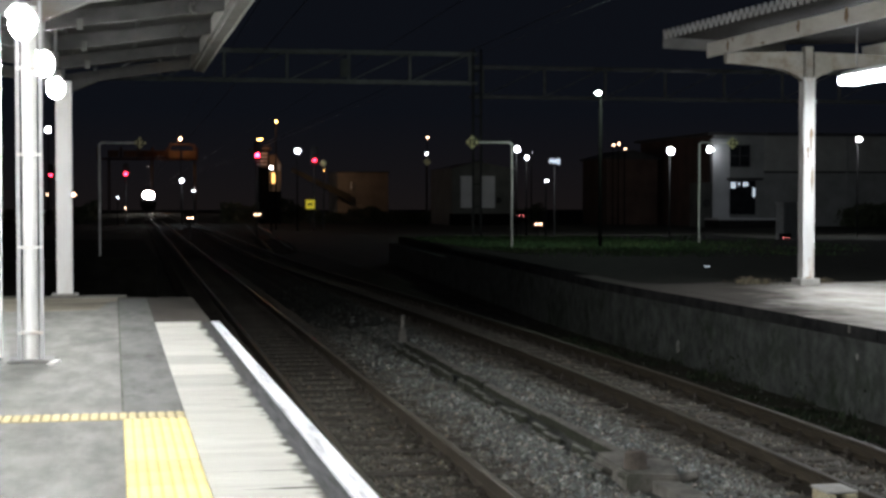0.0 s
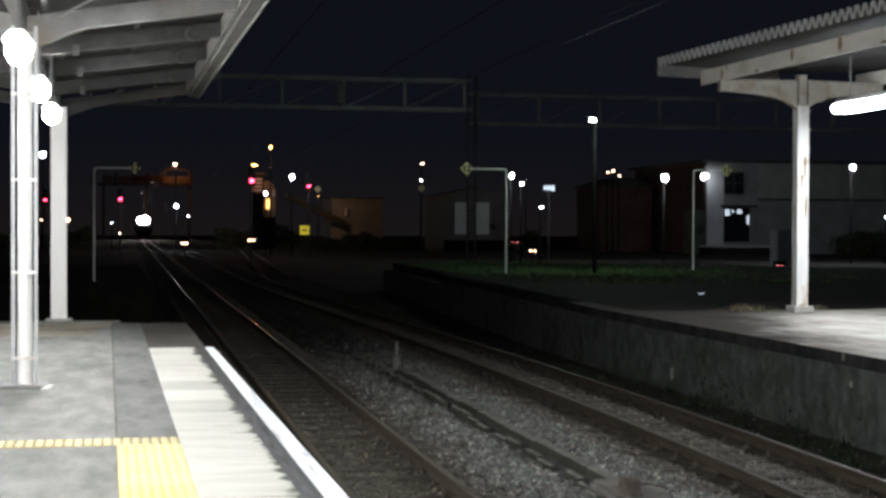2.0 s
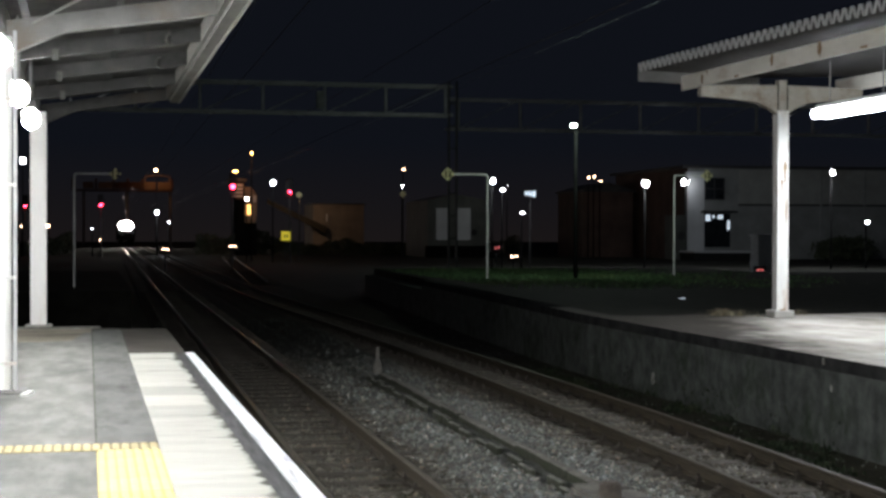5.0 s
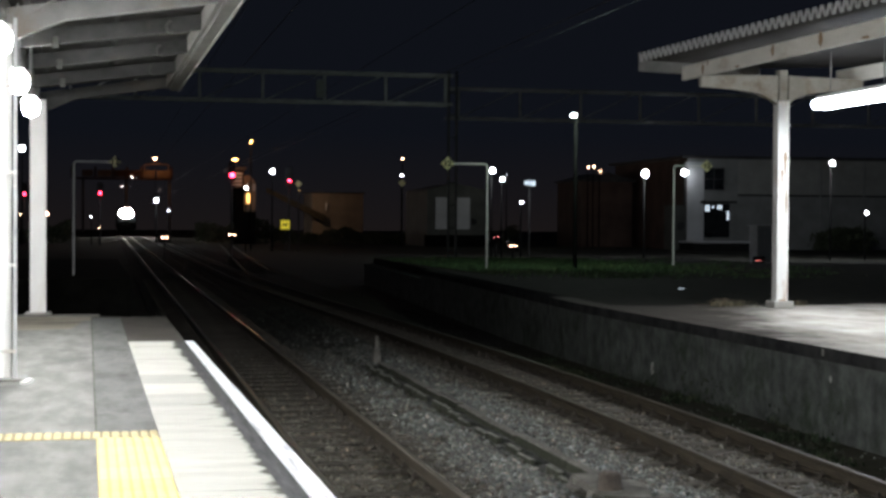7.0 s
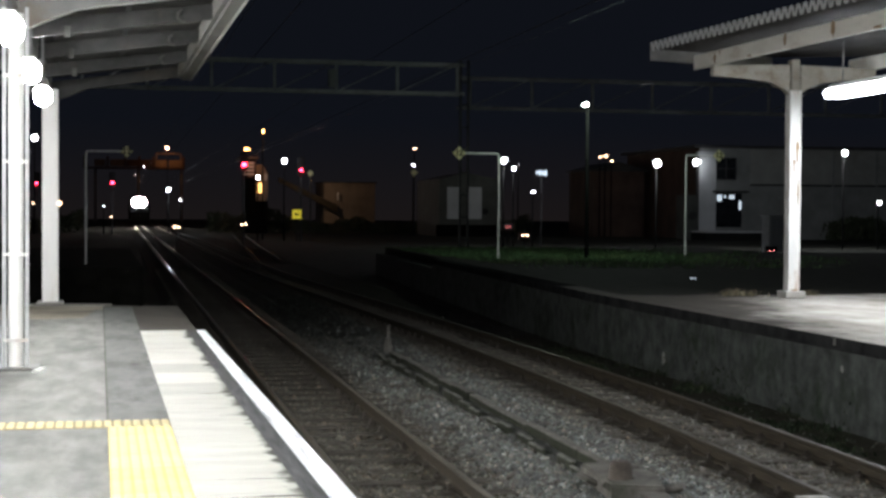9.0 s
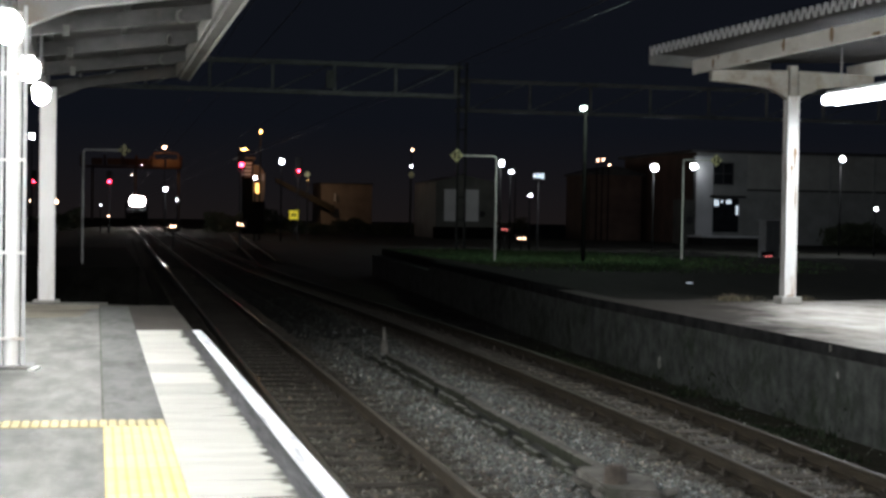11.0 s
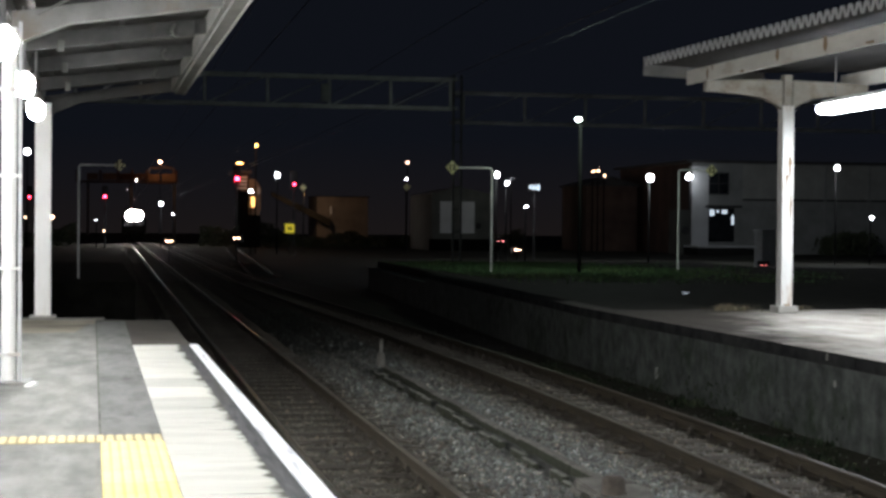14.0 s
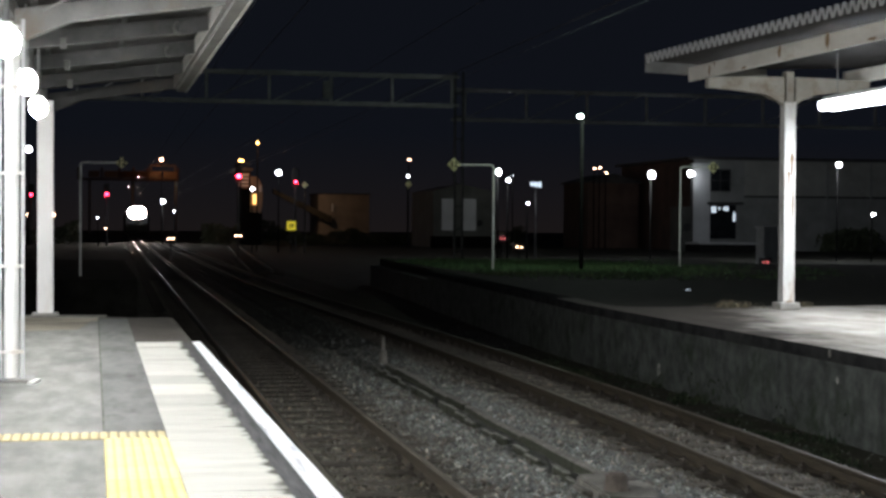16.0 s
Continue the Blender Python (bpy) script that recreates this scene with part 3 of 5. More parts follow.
for y, z, w, h in ((22.42, -0.79, 0.075, 0.085), (16.44, -0.35, 0.03, 0.03)):
    b = B()
    prism(b, [(y + px, z + pz) for px, pz in rust_blob(w, h, int(y * 10), 0.03)], ix(y) + 0.02, ix(y) + 0.04, "x")
    part("lime_stain", b, M["lime"], island, "pale lime stain on the wall")
b = B()
box(b, ix(16.58) - 0.012, ix(16.58) + 0.01, 16.56, 16.60, -0.10, -0.02)
part("clip", b, M["conc"], island, "small pale clip on the platform edge")
b = B()
prism(b, [(8.9, 31), (30, 31), (30, 53), (24, 55), (24, 62), (10.5, 62)], -1.2, -0.04, "z")
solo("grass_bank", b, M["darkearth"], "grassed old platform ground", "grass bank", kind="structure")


# ---------------------------------------------------------------- tracks
PROFILE = [(-0.062, 0), (-0.062, 0.012), (-0.012, 0.03), (-0.009, 0.10), (-0.033, 0.118), (-0.033, 0.146), (-0.026, 0.153),
           (0.026, 0.153), (0.033, 0.146), (0.033, 0.118), (0.009, 0.10), (0.012, 0.03), (0.062, 0.012), (0.062, 0)]


def rail_mesh(center, off, y0, y1, top):
    ys = [y0]
    while ys[-1] < y1:
        ys.append(ys[-1] + (1.5 if ys[-1] < 75 else 40))
    vs, fs, mi = [], [], []
    n = len(PROFILE)
    for y in ys:
        for px, pz in PROFILE:
            vs.append((center(y) + off + px, y, RAIL_Z - 0.153 + pz))
    for j in range(len(ys) - 1):
        for i in range(n):
            k = (i + 1) % n
            fs.append((j * n + i, (j + 1) * n + i, (j + 1) * n + k, j * n + k))
            mi.append(1 if i in (5, 6, 7) else 0)
    fs += [tuple(range(n)), tuple(range((len(ys) - 1) * n, len(ys) * n))[::-1]]
    mi += [0, 0]
    me = raw("rail", vs, fs, [M["rust"], M[top]])
    me.polygons.foreach_set("material_index", mi)
    return me


def sleeper_mesh():
    b = B()
    box(b, -1.05, 1.05, -0.105, 0.105, -0.16, 0, bev=0.012)
    for s in (-0.533, 0.533):
        box(b, s - 0.15, s + 0.15, -0.085, 0.085, 0, 0.016)
        for d in (-0.092, 0.092):
            box(b, s + d - 0.030, s + d + 0.030, -0.05, 0.05, 0.016, 0.060, bev=0.01)
            box(b, s + d - 0.014, s + d + 0.014, -0.016, 0.016, 0.060, 0.088)
    return mesh_of(b, "sleeper", M["sleeper"])


SLP = sleeper_mesh()


def build_track(name, center, y0, y1, label, top, s0=4.0 - 0.62 * 22, s1=66):
    t = thing(name, (0, 0, 0), label, "railway track", "station tracks", "structure")
    for off in (-0.533, 0.533):
        o = new("rail", rail_mesh(center, off, y0, y1, top))
        o.parent = t
        tagged(o, "rusty steel rail with a worn head")
    k = 0
    y = s0
    while y < s1:
        o = piece("sleeper", SLP, t, (center(y) + 0.02 * math.sin(k * 7.1), y, RAIL_Z - 0.158), 0.006 * math.sin(k * 3.3))
        y += 0.62
        k += 1
    return t


build_track("track_main", lambda y: 2.42, -10, 420, "rusty narrow-gauge track on timber sleepers beside the platform", "railtop")
build_track("track_loop", t2, -10, 260, "rusty narrow-gauge track on timber sleepers by the island platform", "railtop_dull")


build_track("track_siding", lambda y: 5.75 + 0.056 * (y - 54), 74, 127, "dull siding rails curving away towards the signals", "siding_head", 74.3, 100)


def stones():
    rng = np.random.default_rng(4)
    pts = []
    for y0, y1, dens in ((-6, 5, 60), (5, 9.5, 260), (9.5, 16, 1350), (16, 22, 750), (22, 30, 220), (30, 44, 40)):
        n = int((y1 - y0) * 6.9 * dens)
        p = np.stack([rng.uniform(1.15, 8.1, n), rng.uniform(y0, y1, n)], 1)
        pts.append(p)
    p = np.concatenate(pts)
    c2 = np.array([t2(v) for v in p[:, 1]])
    keep = np.ones(len(p), bool)
    for c in (np.full(len(p), 2.42), c2):
        d = np.abs(p[:, 0] - c)
        keep &= ~((np.abs(d - 0.533) < 0.045)) & ~((np.abs(d - 0.533) < 0.085) & (rng.random(len(p)) < 0.6))
        between = (d < 1.05) & (np.abs((p[:, 1] - 4.0 + 0.31) % 0.62 - 0.31) < 0.10)
        keep &= ~(between & (rng.random(len(p)) < (0.12 if c[0] == 2.42 else 0.45)))
    keep &= ~((np.abs(p[:, 0] - 4.38) < 0.17) & (p[:, 1] < 26))
    keep &= (p[:, 0] < c2 + 0.95) | ((p[:, 0] < 8.1) & (rng.random(len(p)) < 0.12))
    p = p[keep]
    n = len(p)
    base = np.array([(1, 0, 0), (-1, 0, 0), (0, 1, 0), (0, -1, 0), (0, 0, 1), (0, 0, -1)], float)
    v = base[None] * rng.uniform(0.6, 1.15, (n, 6, 1)) + rng.normal(0, 0.22, (n, 6, 3))
    s = 0.014 + 0.026 * rng.random(n) ** 2.2
    v = v * s[:, None, None] * rng.uniform(0.75, 1.25, (n, 1, 3))
    a = rng.uniform(0, 2 * math.pi, n)
    tl = rng.uniform(-0.8, 0.8, n)
    y2 = v[..., 1] * np.cos(tl)[:, None] - v[..., 2] * np.sin(tl)[:, None]
    z2 = v[..., 1] * np.sin(tl)[:, None] + v[..., 2] * np.cos(tl)[:, None]
    x3 = v[..., 0] * np.cos(a)[:, None] - y2 * np.sin(a)[:, None]
    y3 = v[..., 0] * np.sin(a)[:, None] + y2 * np.cos(a)[:, None]
    crown = np.array([bed_z(a2, b2) for a2, b2 in p])
    V = np.stack([x3 + p[:, 0, None], y3 + p[:, 1, None], z2 + (crown + rng.uniform(-0.012, 0.016, n))[:, None]], 2).reshape(-1, 3)
    f = np.array([(0, 2, 4), (2, 1, 4), (1, 3, 4), (3, 0, 4), (2, 0, 5), (1, 2, 5), (3, 1, 5), (0, 3, 5)])
    Fc = (f[None] + 6 * np.arange(n)[:, None, None]).reshape(-1, 3)
    me = bpy.data.meshes.new("ballast_stones")
    me.vertices.add(len(V))
    me.vertices.foreach_set("co", V.ravel())
    me.loops.add(len(Fc) * 3)
    me.loops.foreach_set("vertex_index", Fc.ravel())
    me.polygons.add(len(Fc))
    me.polygons.foreach_set("loop_start", np.arange(len(Fc)) * 3)
    me.update(calc_edges=True)
    me.materials.append(M["ballast"])
    return me


tagged(new("ballast_stones", stones()), "loose grey crushed ballast stones round the sleepers", "ballast", kind="stuff")

# cable trough between the tracks
trough = thing("cable_trough", (4.40, 0, -1.0), "weathered concrete cable trough with lids between the tracks", "cable trough")
lid = B()
box(lid, -0.10, 0.045, 0.004, 0.496, -0.10, -0.065, bev=0.01)
lid_me = mesh_of(lid, "lid", M["trough_dark"])
wall_l, wall_r = B(), B()
box(wall_l, -0.175, -0.115, 0.004, 0.496, -0.14, 0.03, bev=0.012)
box(wall_r, 0.055, 0.165, 0.003, 0.997, -0.14, 0.05, bev=0.012)
# tops pale, side faces dark: moss, plus shade put into the colour
for w in (wall_l, wall_r):
    w.normal_update()
    for f in w.faces:
        f.material_index = 0 if f.normal.z > 0.5 else 1
wl_me, wr_me = mesh_of(wall_l, "side_wall", [M["moss"], M["trough_dark"]]), mesh_of(wall_r, "side_wall", [M["lid"], M["trough_dark"]])
for k in range(24):
    rng = random.Random(k + 50)
    if k not in (6, 15):
        piece("lid", lid_me, trough, (-0.01 + rng.uniform(-0.008, 0.008), 13.75 + k * 0.5, rng.uniform(-0.03, 0.015)), rng.uniform(-0.02, 0.02))
for k in range(12):
    rng = random.Random(k + 90)
    for h in (0.0, 0.5):
        if (k, h) not in ((1, 0.0), (2, 0.5), (4, 0.0), (6, 0.5), (8, 0.5)):
            piece("side_wall", wl_me, trough, (rng.uniform(-0.02, 0.02), 13.75 + k + h, rng.uniform(-0.04, 0.02)), rng.uniform(-0.04, 0.04))
    piece("side_wall", wr_me, trough, (rng.uniform(-0.012, 0.012), 13.75 + k, rng.uniform(-0.02, 0.012)), rng.uniform(-0.012, 0.012))
b = B()
box(b, -0.12, 0.06, 13.7, 25.8, -0.18, -0.115)
part("channel", b, M["trough_dark"], trough)
b = B()
prism(b, [(-0.30, 12.55), (0.12, 12.4), (0.30, 13.1), (0.16, 13.74), (-0.22, 13.74)], -0.06, 0.10, "z")
bmesh.ops.bevel(b, geom=b.edges[:], offset=0.02, segments=2, affect="EDGES")
js = part("junction_slab", b, M["lid"], trough, "broken concrete junction slab")
# black patch on the slab stands for the shade in a hole
b = B()
prism(b, [(-0.16, 12.86), (-0.02, 12.80), (0.0, 13.05), (-0.13, 13.10)], 0.09, 0.104, "z")
part("hole_patch", b, M["near_black"], js, "black patch painted as a broken hole")
for k, (x, y, z, sx, sy, tilt) in enumerate(((-0.27, 13.25, 0.02, 0.10, 0.16, 0.35), (0.22, 12.75, 0.0, 0.08, 0.20, -0.3), (-0.24, 12.7, 0.03, 0.07, 0.10, 0.5), (0.12, 13.45, 0.11, 0.08, 0.14, 0.15))):
    b = B()
    box(b, -sx, sx, -sy, sy, -0.025, 0.025, bev=0.015)
    bmesh.ops.rotate(b, verts=b.verts[:], cent=(0, 0, 0), matrix=Matrix.Rotation(tilt, 3, "Y") @ Matrix.Rotation(k * 1.1, 3, "Z"))
    bmesh.ops.translate(b, verts=b.verts[:], vec=(x, y, z))
    part("broken_piece", b, M["lid"], trough, "broken piece of concrete")
b = B()
prism(b, [(-0.06, 9.5), (0.16, 9.5), (0.12, 12.45), (-0.10, 12.5)], -0.05, 0.05, "z")
part("end_lid", b, M["lid"], trough)
b = B()
cyl(b, (4.27, 12.85, -0.95), (4.27, 12.85, -0.76), 0.115, 0.095, 18)
cyl(b, (4.27, 12.85, -0.76), (4.27, 12.85, -0.745), 0.075, 0.07, 18)
solo("concrete_stub", b, M["stub"], "short brown round stub standing on the trough", "stub")
cb = thing("connection_box", (5.37, 11.1, -1.08), "pale yellowish concrete box with an open slot beside the rail", "trackside box")
for x0, x1 in ((-0.115, -0.055), (0.015, 0.12)):
    b = B()
    box(b, x0, x1, -0.03, 0.30, 0, 0.235, bev=0.012)
    part("cheek", b, M["oldcream"], cb)
# infill block whose dark colour paints the shade in the slot
b = B()
box(b, -0.056, 0.016, 0.02, 0.28, 0, 0.20)
part("slot", b, M["stub"], cb, "dark infill painted as the shaded slot")
b = B()
box(b, -0.125, 0.13, -0.01, 0.31, 0.236, 0.262, bev=0.008)
part("cap", b, M["footing"], cb, "pale cap")
b = B()
cyl(b, (0, 0, -0.02), (0, 0, 0.16), 0.085, 0.07, 12)
cyl(b, (0, 0, 0.16), (0, 0, 0.24), 0.07, 0.03, 12)
cyl(b, (0, 0, 0.24), (0, 0, 0.44), 0.03, 0.026, 12)
solo("marker_post", b, M["lid"], "small pale concrete marker post at the trough's end", "marker post", (4.53, 26.4, -1.0))


# ---------------------------------------------------------------- canopy fittings
def tube_fitting(name, loc, length, watts, hang, group, label, mat="white"):
    f = thing(name, loc, label, "light fitting", group)
    b = B()
    prism(b, [(-0.10, 0.02), (-0.06, 0.09), (0.06, 0.09), (0.10, 0.02), (0.08, 0.015), (-0.08, 0.015)], -length / 2, length / 2, "y")
    part("housing", b, M[mat], f)
    # tubes drawn several times too thick, so the shape takes in their glare
    for s in (-0.085, 0.085):
        b = B()
        cyl(b, (s, -length / 2 + 0.03, -0.06), (s, length / 2 - 0.03, -0.06), 0.08, seg=12)
        part("tube", b, M["tube"], f, "glowing white tube, thickened to include its glare", True)
    for s in (-length * 0.35, length * 0.35):
        b = B()
        cyl(b, (0, s, 0.09), (0, s, hang), 0.012, seg=8)
        part("hanger", b, M["greypaint"], f)
    lamp("tube_light", "AREA", (0, 0, -0.15), watts, FLUOR, f, 0.16, length * 0.95)
    return f


# ---------------------------------------------------------------- home canopy
def hx(x, y):
    """x on the home canopy, given at y = 14.2."""
    return x + LEAN * (y - 14.2)


def home_column(y):
    c = thing("canopy_column", (hx(-0.92, y), y, 0), "white-painted lattice column with a pipe inside it", "column", "home canopy columns", rz=math.atan(-LEAN))
    b = B()
    box(b, -0.2, 0.2, -0.2, 0.2, 0, 0.025, bev=0.006)
    part("base_plate", b, M["greypaint"], c)
    for s in (-1, 1):
        b = B()
        box(b, s * 0.098 - 0.010, s * 0.098 + 0.010, -0.06, 0.06, 0.02, 3.2)
        box(b, s * 0.098 - 0.016, s * 0.098 + 0.016, -0.068, -0.060, 0.02, 3.2)
        part("upright", b, M["palegrey"], c)
    b = B()
    cyl(b, (0, -0.01, 0.02), (0, -0.01, 3.15), 0.066, seg=20)
    part("pipe", b, M["cleanwhite"], c, "white pipe", True)
    for z in (0.26, 1.02, 1.84, 2.6):
        b = B()
        box(b, -0.112, 0.112, -0.080, -0.068, z - 0.015, z + 0.015)
        part("batten_plate", b, M["white"], c)
    return c


def home_end_column(y):
    c = thing("canopy_end_column", (hx(-0.91, y), y, 0), "white-painted square canopy column on a concrete foot", "column", "home canopy columns")
    b = B()
    box(b, -0.19, 0.19, -0.19, 0.19, 0, 0.05, bev=0.01)
    part("foot", b, M["footing"], c)
    b = B()
    box(b, -0.115, 0.115, -0.10, 0.10, 0.05, 3.2, bev=0.008)
    part("shaft", b, M["cleanwhite"], c)
    return c


home_column(14.2)
home_column(4.7)
home_end_column(23.7)

b = B()
prism(b, [(-0.763, 13.838), (-0.703, 13.838), (-0.663, 14.118), (-0.713, 14.138)], 0.0, 0.02, "z")
solo("floor_plate", b, M["cleanwhite"], "small white plate lying beside the column base", "plate")
bo = thing("bollard", (-1.30, 14.1, 0), "short white round-topped bollard beside the column", "bollard")
b = B()
cyl(b, (0, 0, 0), (0, 0, 0.36), 0.08, seg=16)
ball(b, (0, 0, 0.36), 0.08, 1, 1, 0.8, 16)
part("shaft", b, M["cleanwhite"], bo, "", True)
b = B()
cyl(b, (0, 0, 0), (0, 0, 3.25), 0.05, seg=14)
solo("standpipe", b, M["cleanwhite"], "tall white downpipe rising to the canopy roof", "pipe", (-1.245, 14.6, 0), smooth=True)

canopy = thing("canopy_home", (0, 0, 0), "old steel platform canopy with pale painted arms and dark sheet roof", "canopy", kind="structure")
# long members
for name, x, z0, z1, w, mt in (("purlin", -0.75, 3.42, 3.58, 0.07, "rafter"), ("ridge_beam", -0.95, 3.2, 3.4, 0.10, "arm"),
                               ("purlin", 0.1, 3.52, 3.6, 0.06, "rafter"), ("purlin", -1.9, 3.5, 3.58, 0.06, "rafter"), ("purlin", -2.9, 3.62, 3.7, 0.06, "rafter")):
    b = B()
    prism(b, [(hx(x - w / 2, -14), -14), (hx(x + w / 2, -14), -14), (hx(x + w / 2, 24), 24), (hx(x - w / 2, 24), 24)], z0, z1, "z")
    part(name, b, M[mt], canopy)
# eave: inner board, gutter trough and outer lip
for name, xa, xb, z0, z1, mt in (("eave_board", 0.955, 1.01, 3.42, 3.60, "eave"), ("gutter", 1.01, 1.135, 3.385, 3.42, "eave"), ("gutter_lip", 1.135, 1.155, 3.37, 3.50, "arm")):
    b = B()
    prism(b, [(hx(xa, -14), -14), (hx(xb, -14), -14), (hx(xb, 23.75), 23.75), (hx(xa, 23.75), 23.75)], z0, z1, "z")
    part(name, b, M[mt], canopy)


def arm(y, big):
    b = B()
    y0, y1 = (y - 0.05, y + 0.05) if big else (y - 0.06, y + 0.06)
    for s in (1, -1):
        o = hx(-0.92, y)
        if big:
            pts = [(o, 3.02), (o + s * 0.10, 3.05), (o + s * 0.53, 3.235), (o + s * 1.885, 3.44), (o + s * 1.885, 3.60), (o, 3.30)]
        else:
            pts = [(o, 3.17), (o + s * 1.885, 3.43), (o + s * 1.885, 3.58), (o, 3.34)]
        prism(b, pts, y0, y1, "y")
        if big:
            fl = [(o + s * 0.08, 3.02), (o + s * 0.53, 3.215), (o + s * 1.885, 3.42), (o + s * 1.885, 3.44), (o + s * 0.53, 3.235), (o + s * 0.08, 3.04)]
            prism(b, fl, y - 0.07, y + 0.07, "y")
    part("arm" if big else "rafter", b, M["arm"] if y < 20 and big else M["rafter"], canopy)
    if not big:
        o, zz = hx(0.65, y), 3.43
        b = B()
        for k in range(7):
            a0, a1 = math.radians(90 + k * 30), math.radians(120 + k * 30)
            cyl(b, (o + 0.05 * math.cos(a0), y - 0.075, zz + 0.06 * math.sin(a0)), (o + 0.05 * math.cos(a1), y - 0.075, zz + 0.06 * math.sin(a1)), 0.018, seg=8)
        part("hook_bracket", b, M["hook"], canopy, "pale hooked bracket")
        o = hx(0.72, y)
        b = B()
        prism(b, [(o - 0.07, 3.36), (o + 0.12, 3.39), (o + 0.14, 3.55), (o + 0.02, 3.53), (o - 0.06, 3.46)], y - 0.085, y - 0.065, "y")
        part("gusset", b, M["rafter"], canopy)
        o = hx(-0.52, y)
        b = B()
        box(b, o - 0.035, o + 0.035, y - 0.08, y - 0.06, 3.18, 3.30, bev=0.006)
        part("cleat", b, M["hook"], canopy)


for y in (14.3, 4.8, 23.7):
    arm(y, True)
for y in (0.0, 2.4, 7.2, 9.5, 11.9, 16.4, 18.7, 21.2):
    arm(y, False)


b = B()
cyl(b, (hx(-0.66, 13.9), 13.9, 3.24), (hx(0.25, 12.4), 12.4, 3.52), 0.011, seg=8)
part("tie_rod", b, M["arm"], canopy, "thin tie rod")


def wave_sheet(name, xa, za, xb, zb, y0, y1, pitch, amp, mat, parent, fx, zig=False, thick=0.012):
    """Corrugated sheet from (xa, za) to (xb, zb), ridges across the canopy."""
    n = int((y1 - y0) / pitch * (4 if zig else 6))
    vs, fs = [], []
    for i in range(n + 1):
        y = y0 + (y1 - y0) * i / n
        if zig:
            w = (0, 1, 1, 0)[i % 4] * amp
        else:
            w = amp * math.sin(2 * math.pi * (y - y0) / pitch)
        for x, z in ((xa, za), (xb, zb)):
            vs += [(fx(x, y), y, z + w), (fx(x, y), y, z + w + thick)]
    for i in range(n):
        a, c = 4 * i, 4 * (i + 1)
        fs += [(a, c, c + 2, a + 2), (a + 1, a + 3, c + 3, c + 1), (a, a + 1, c + 1, c), (a + 2, c + 2, c + 3, a + 3)]
    o = new(name, raw(name, vs, fs, mat))
    o.parent = parent
    return o


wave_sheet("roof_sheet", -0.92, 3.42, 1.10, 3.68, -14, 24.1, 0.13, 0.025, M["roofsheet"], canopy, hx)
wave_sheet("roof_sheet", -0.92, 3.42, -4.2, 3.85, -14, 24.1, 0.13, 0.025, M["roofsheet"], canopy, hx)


def canopy_lamp(y, x=-0.825):
    """An opal diffuser, drawn out along the platform, under a white folded reflector."""
    f = thing("canopy_lamp", (hx(x, y), y, 2.69), "glowing white lamp with a long opal diffuser", "light fitting", "home canopy lamps", rz=math.atan(-LEAN))
    b = B()
    prism(b, [(-0.10, 0.055), (-0.05, 0.125), (0.05, 0.125), (0.10, 0.055), (0.092, 0.055), (0.045, 0.11), (-0.045, 0.11), (-0.092, 0.055)], -0.30, 0.30, "y")
    part("reflector", b, M["cleanwhite"], f, "white folded reflector")
    b = B()
    ball(b, (0, 0, 0), 1.0, 0.095, 0.165, 0.10, 14)
    part("diffuser", b, M["diffuser"], f, "glowing white diffuser", True)
    for s in (-1, 1):
        b = B()
        cyl(b, (0, s * 0.2, 0.125), (0, s * 0.2, 0.74 if x > -2 else 1.08), 0.010, seg=8)
        part("hanger", b, M["greypaint"], f)
    return f


for y in (18.1, 14.9, 11.5, 8.1, 4.7, 1.3, -2.1, -5.5):
    canopy_lamp(y)
# unseen second row, added to brighten the end column and platform end
for y in (20.6, 13.0, 5.4):
    canopy_lamp(y, -3.6)

# ---------------------------------------------------------------- island canopy
def jx(x, y):
    return x - 0.032 * (y - 24.43)


def island_column(y):
    c = thing("island_column", (jx(11.125, y), y, 0), "white steel column with rust streaks on a concrete footing", "column", "island canopy columns")
    b = B()
    box(b, -0.18, 0.18, -0.18, 0.18, 0, 0.12, bev=0.015)
    part("footing", b, M["footing"], c)
    b = B()
    for s in (-1, 1):
        box(b, s * 0.095 - 0.006, s * 0.095 + 0.006, -0.10, 0.10, 0.12, 3.52)
    box(b, -0.095, 0.095, -0.006, 0.006, 0.12, 3.52)
    part("shaft", b, M["white"], c)
    b = B()
    box(b, -0.07, 0.07, -0.08, 0.08, 3.5, 4.02)
    box(b, -0.11, 0.11, -0.11, 0.11, 3.5, 3.52)
    part("neck", b, M["bracket"], c, "dulled neck under the roof")
    b = B()
    box(b, -0.088, 0.088, -0.099, -0.090, 0.12, 3.495)
    part("face_plate", b, M["white"], c)
    for s in (-1, 1):
        b = B()
        up = [(s * 0.10, 3.44), (s * 0.20, 3.52), (s * 0.45, 3.63), (s * 0.85, 3.68), (s * 1.465, 3.72), (s * 1.465, 3.90), (s * 0.10, 3.93), (s * 0.10, 3.44)]
        prism(b, up, -0.07, 0.07, "y")
        part("bracket", b, M["bracket"], c)
    for q, (x, z, w, h, d) in enumerate(((0.05, 2.55, 0.035, 0.10, 0.25), (-0.03, 2.28, 0.025, 0.06, 0.15), (0.08, 1.85, 0.018, 0.16, 0.2), (-0.02, 0.135, 0.07, 0.012, 0.0), (0.06, 0.14, 0.04, 0.010, 0.0))):
        b = B()
        prism(b, [(x * 0.7 + px, z + pz) for px, pz in rust_blob(w * 0.8, h, q + int(y), d)], -0.1025, -0.0985, "y")
        part("rust_streak", b, M["ruststain"], c)
    return c


